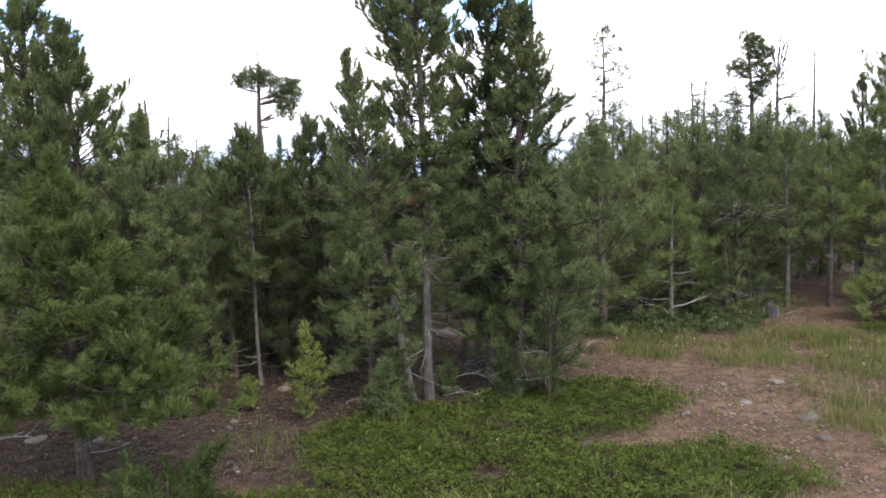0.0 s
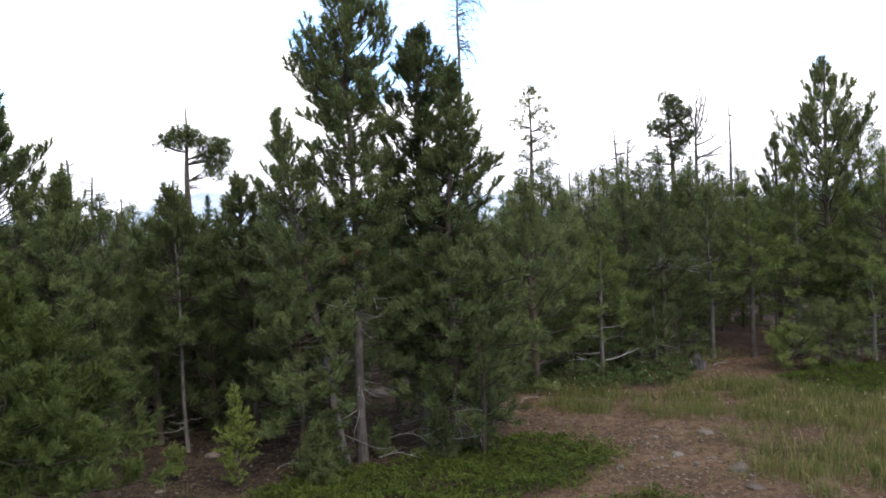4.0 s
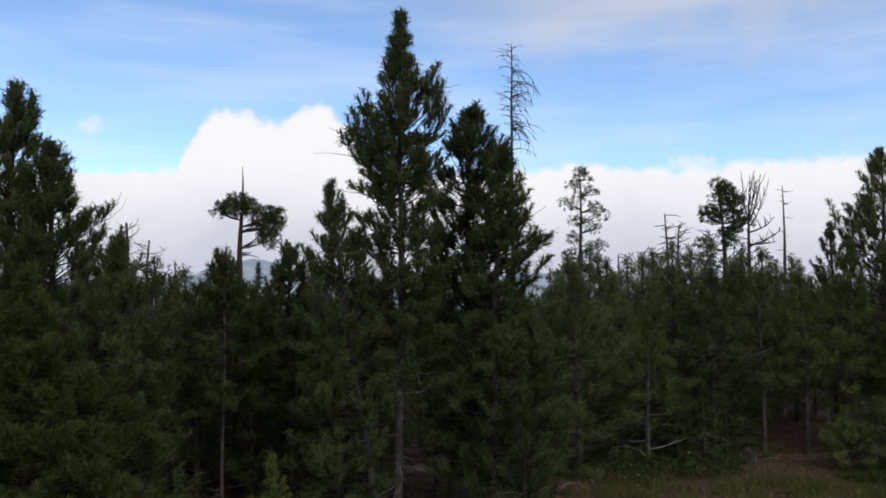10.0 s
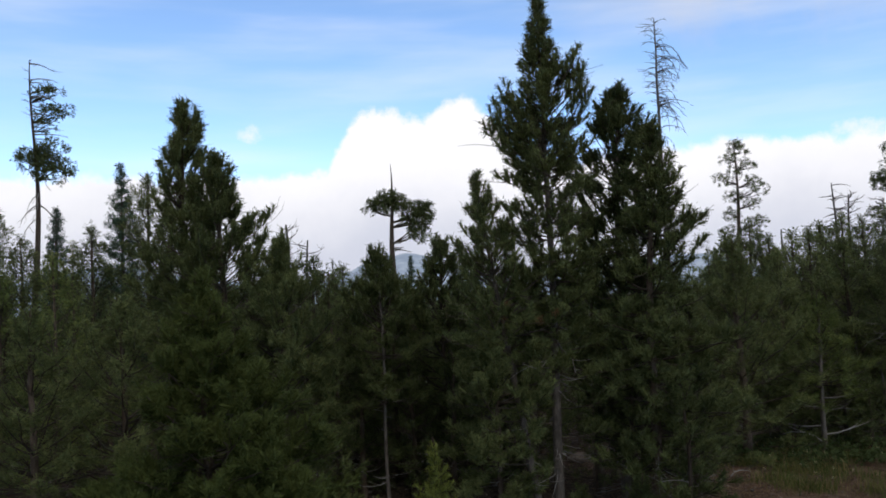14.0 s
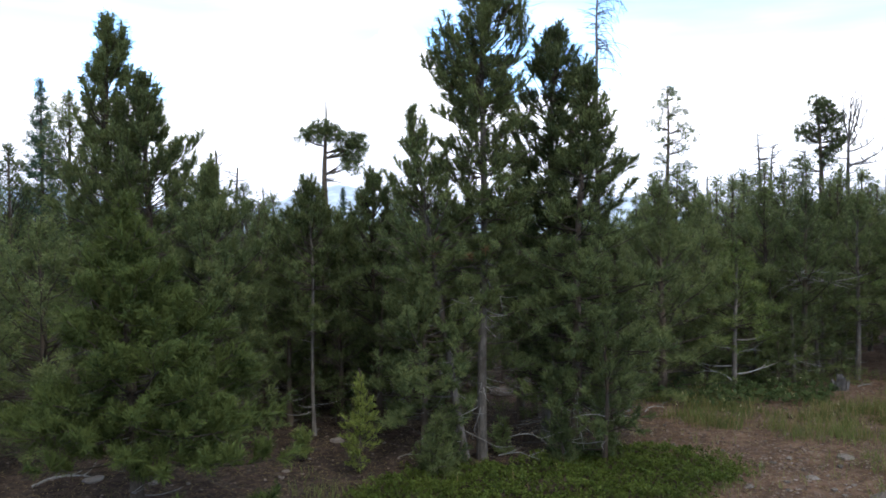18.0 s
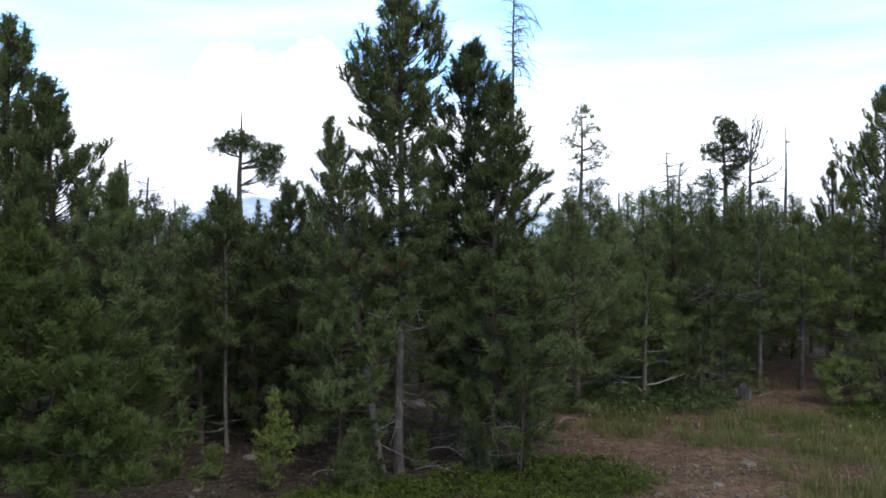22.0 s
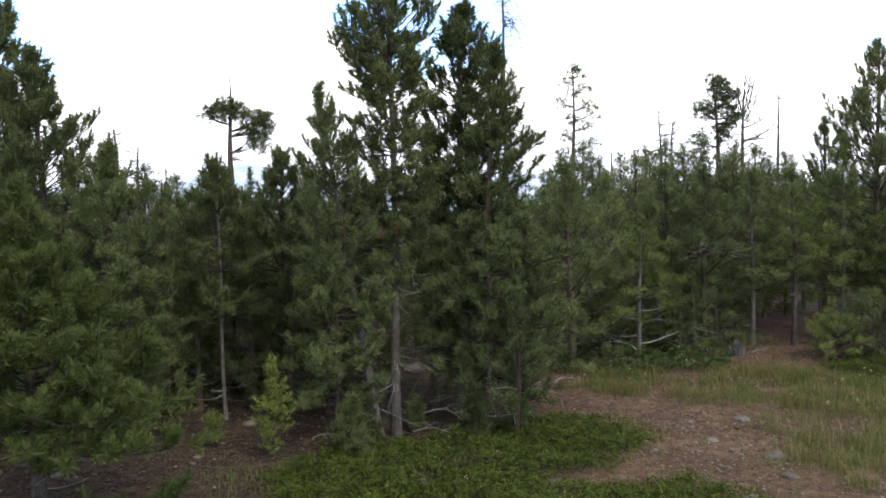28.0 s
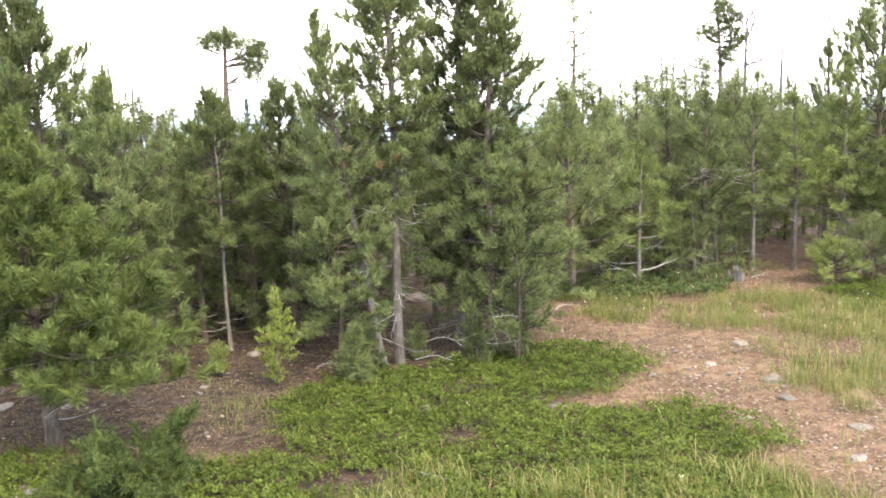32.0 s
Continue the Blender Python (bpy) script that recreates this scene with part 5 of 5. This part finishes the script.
def stump(x, y, tall, label, seed):
    """A broken stump: jagged slabs of grey wood standing out of the soil."""
    r = np.random.default_rng(seed)
    root = new("tree_stump")
    root.location = (x, y, rise(x, y))
    for i in range(4):
        a, lean = i * 1.57 + r.uniform(-0.3, 0.3), r.uniform(0.05, 0.35)
        bm = bmesh.new()
        bmesh.ops.create_cube(bm, size=1.0)
        bmesh.ops.subdivide_edges(bm, edges=bm.edges[:], cuts=2, use_grid_fill=True)
        h = tall * r.uniform(0.6, 1.2)
        for v in bm.verts:
            n = noise.noise(v.co * 3.0 + Vector((seed * 3.7, i * 5.1, 0)))
            u = v.co.z + 0.5
            v.co = Vector((v.co.x * 0.075 * (1 + 0.3 * n) * (1.1 - 0.35 * u), v.co.y * 0.028 * (1 + 0.4 * n) + 0.045 + lean * h * u, u * h * (1 + 0.35 * n * u) - 0.02))
        bmesh.ops.rotate(bm, cent=(0, 0, 0), matrix=Matrix.Rotation(-a, 3, "Z"), verts=bm.verts[:])
        me = bpy.data.meshes.new("splinter")
        bm.to_mesh(me)
        bm.free()
        me.materials.append(SNAGWOOD)
        new("splinter", me).parent = root
    tagged(root, label, "stump")


stump(3.29, 8.58, 0.13, "broken grey pine stump with upright splinters", 4)
stump(-1.86, 3.62, 0.08, "small weathered grey stump under a pine bush", 7)
fallen(3.40, 8.45, 0.2, 0.9, 0.006, "broken grey wood beside the stump", 68, 0.06, 2)


def stake(az, d):
    """A short pale stake standing among the edge pines."""
    x, y = at(az, d)
    bm = bmesh.new()
    bmesh.ops.create_cone(bm, cap_ends=True, segments=8, radius1=0.016, radius2=0.012, depth=0.34)
    bmesh.ops.bevel(bm, geom=[e for e in bm.edges if all(v.co.z > 0 for v in e.verts)], offset=0.004, segments=1, affect="EDGES")
    for v in bm.verts:
        v.co.x += 0.006 * math.sin(v.co.z * 9)
    me = bpy.data.meshes.new("wooden_stake")
    bm.to_mesh(me)
    bm.free()
    me.materials.append(DEADWOOD)
    ob = new("wooden_stake", me)
    ob.location = (x, y, rise(x, y) + 0.15)
    tagged(ob, "short pale wooden stake standing among the pines", "stake")


stake(28.3, 10.0)
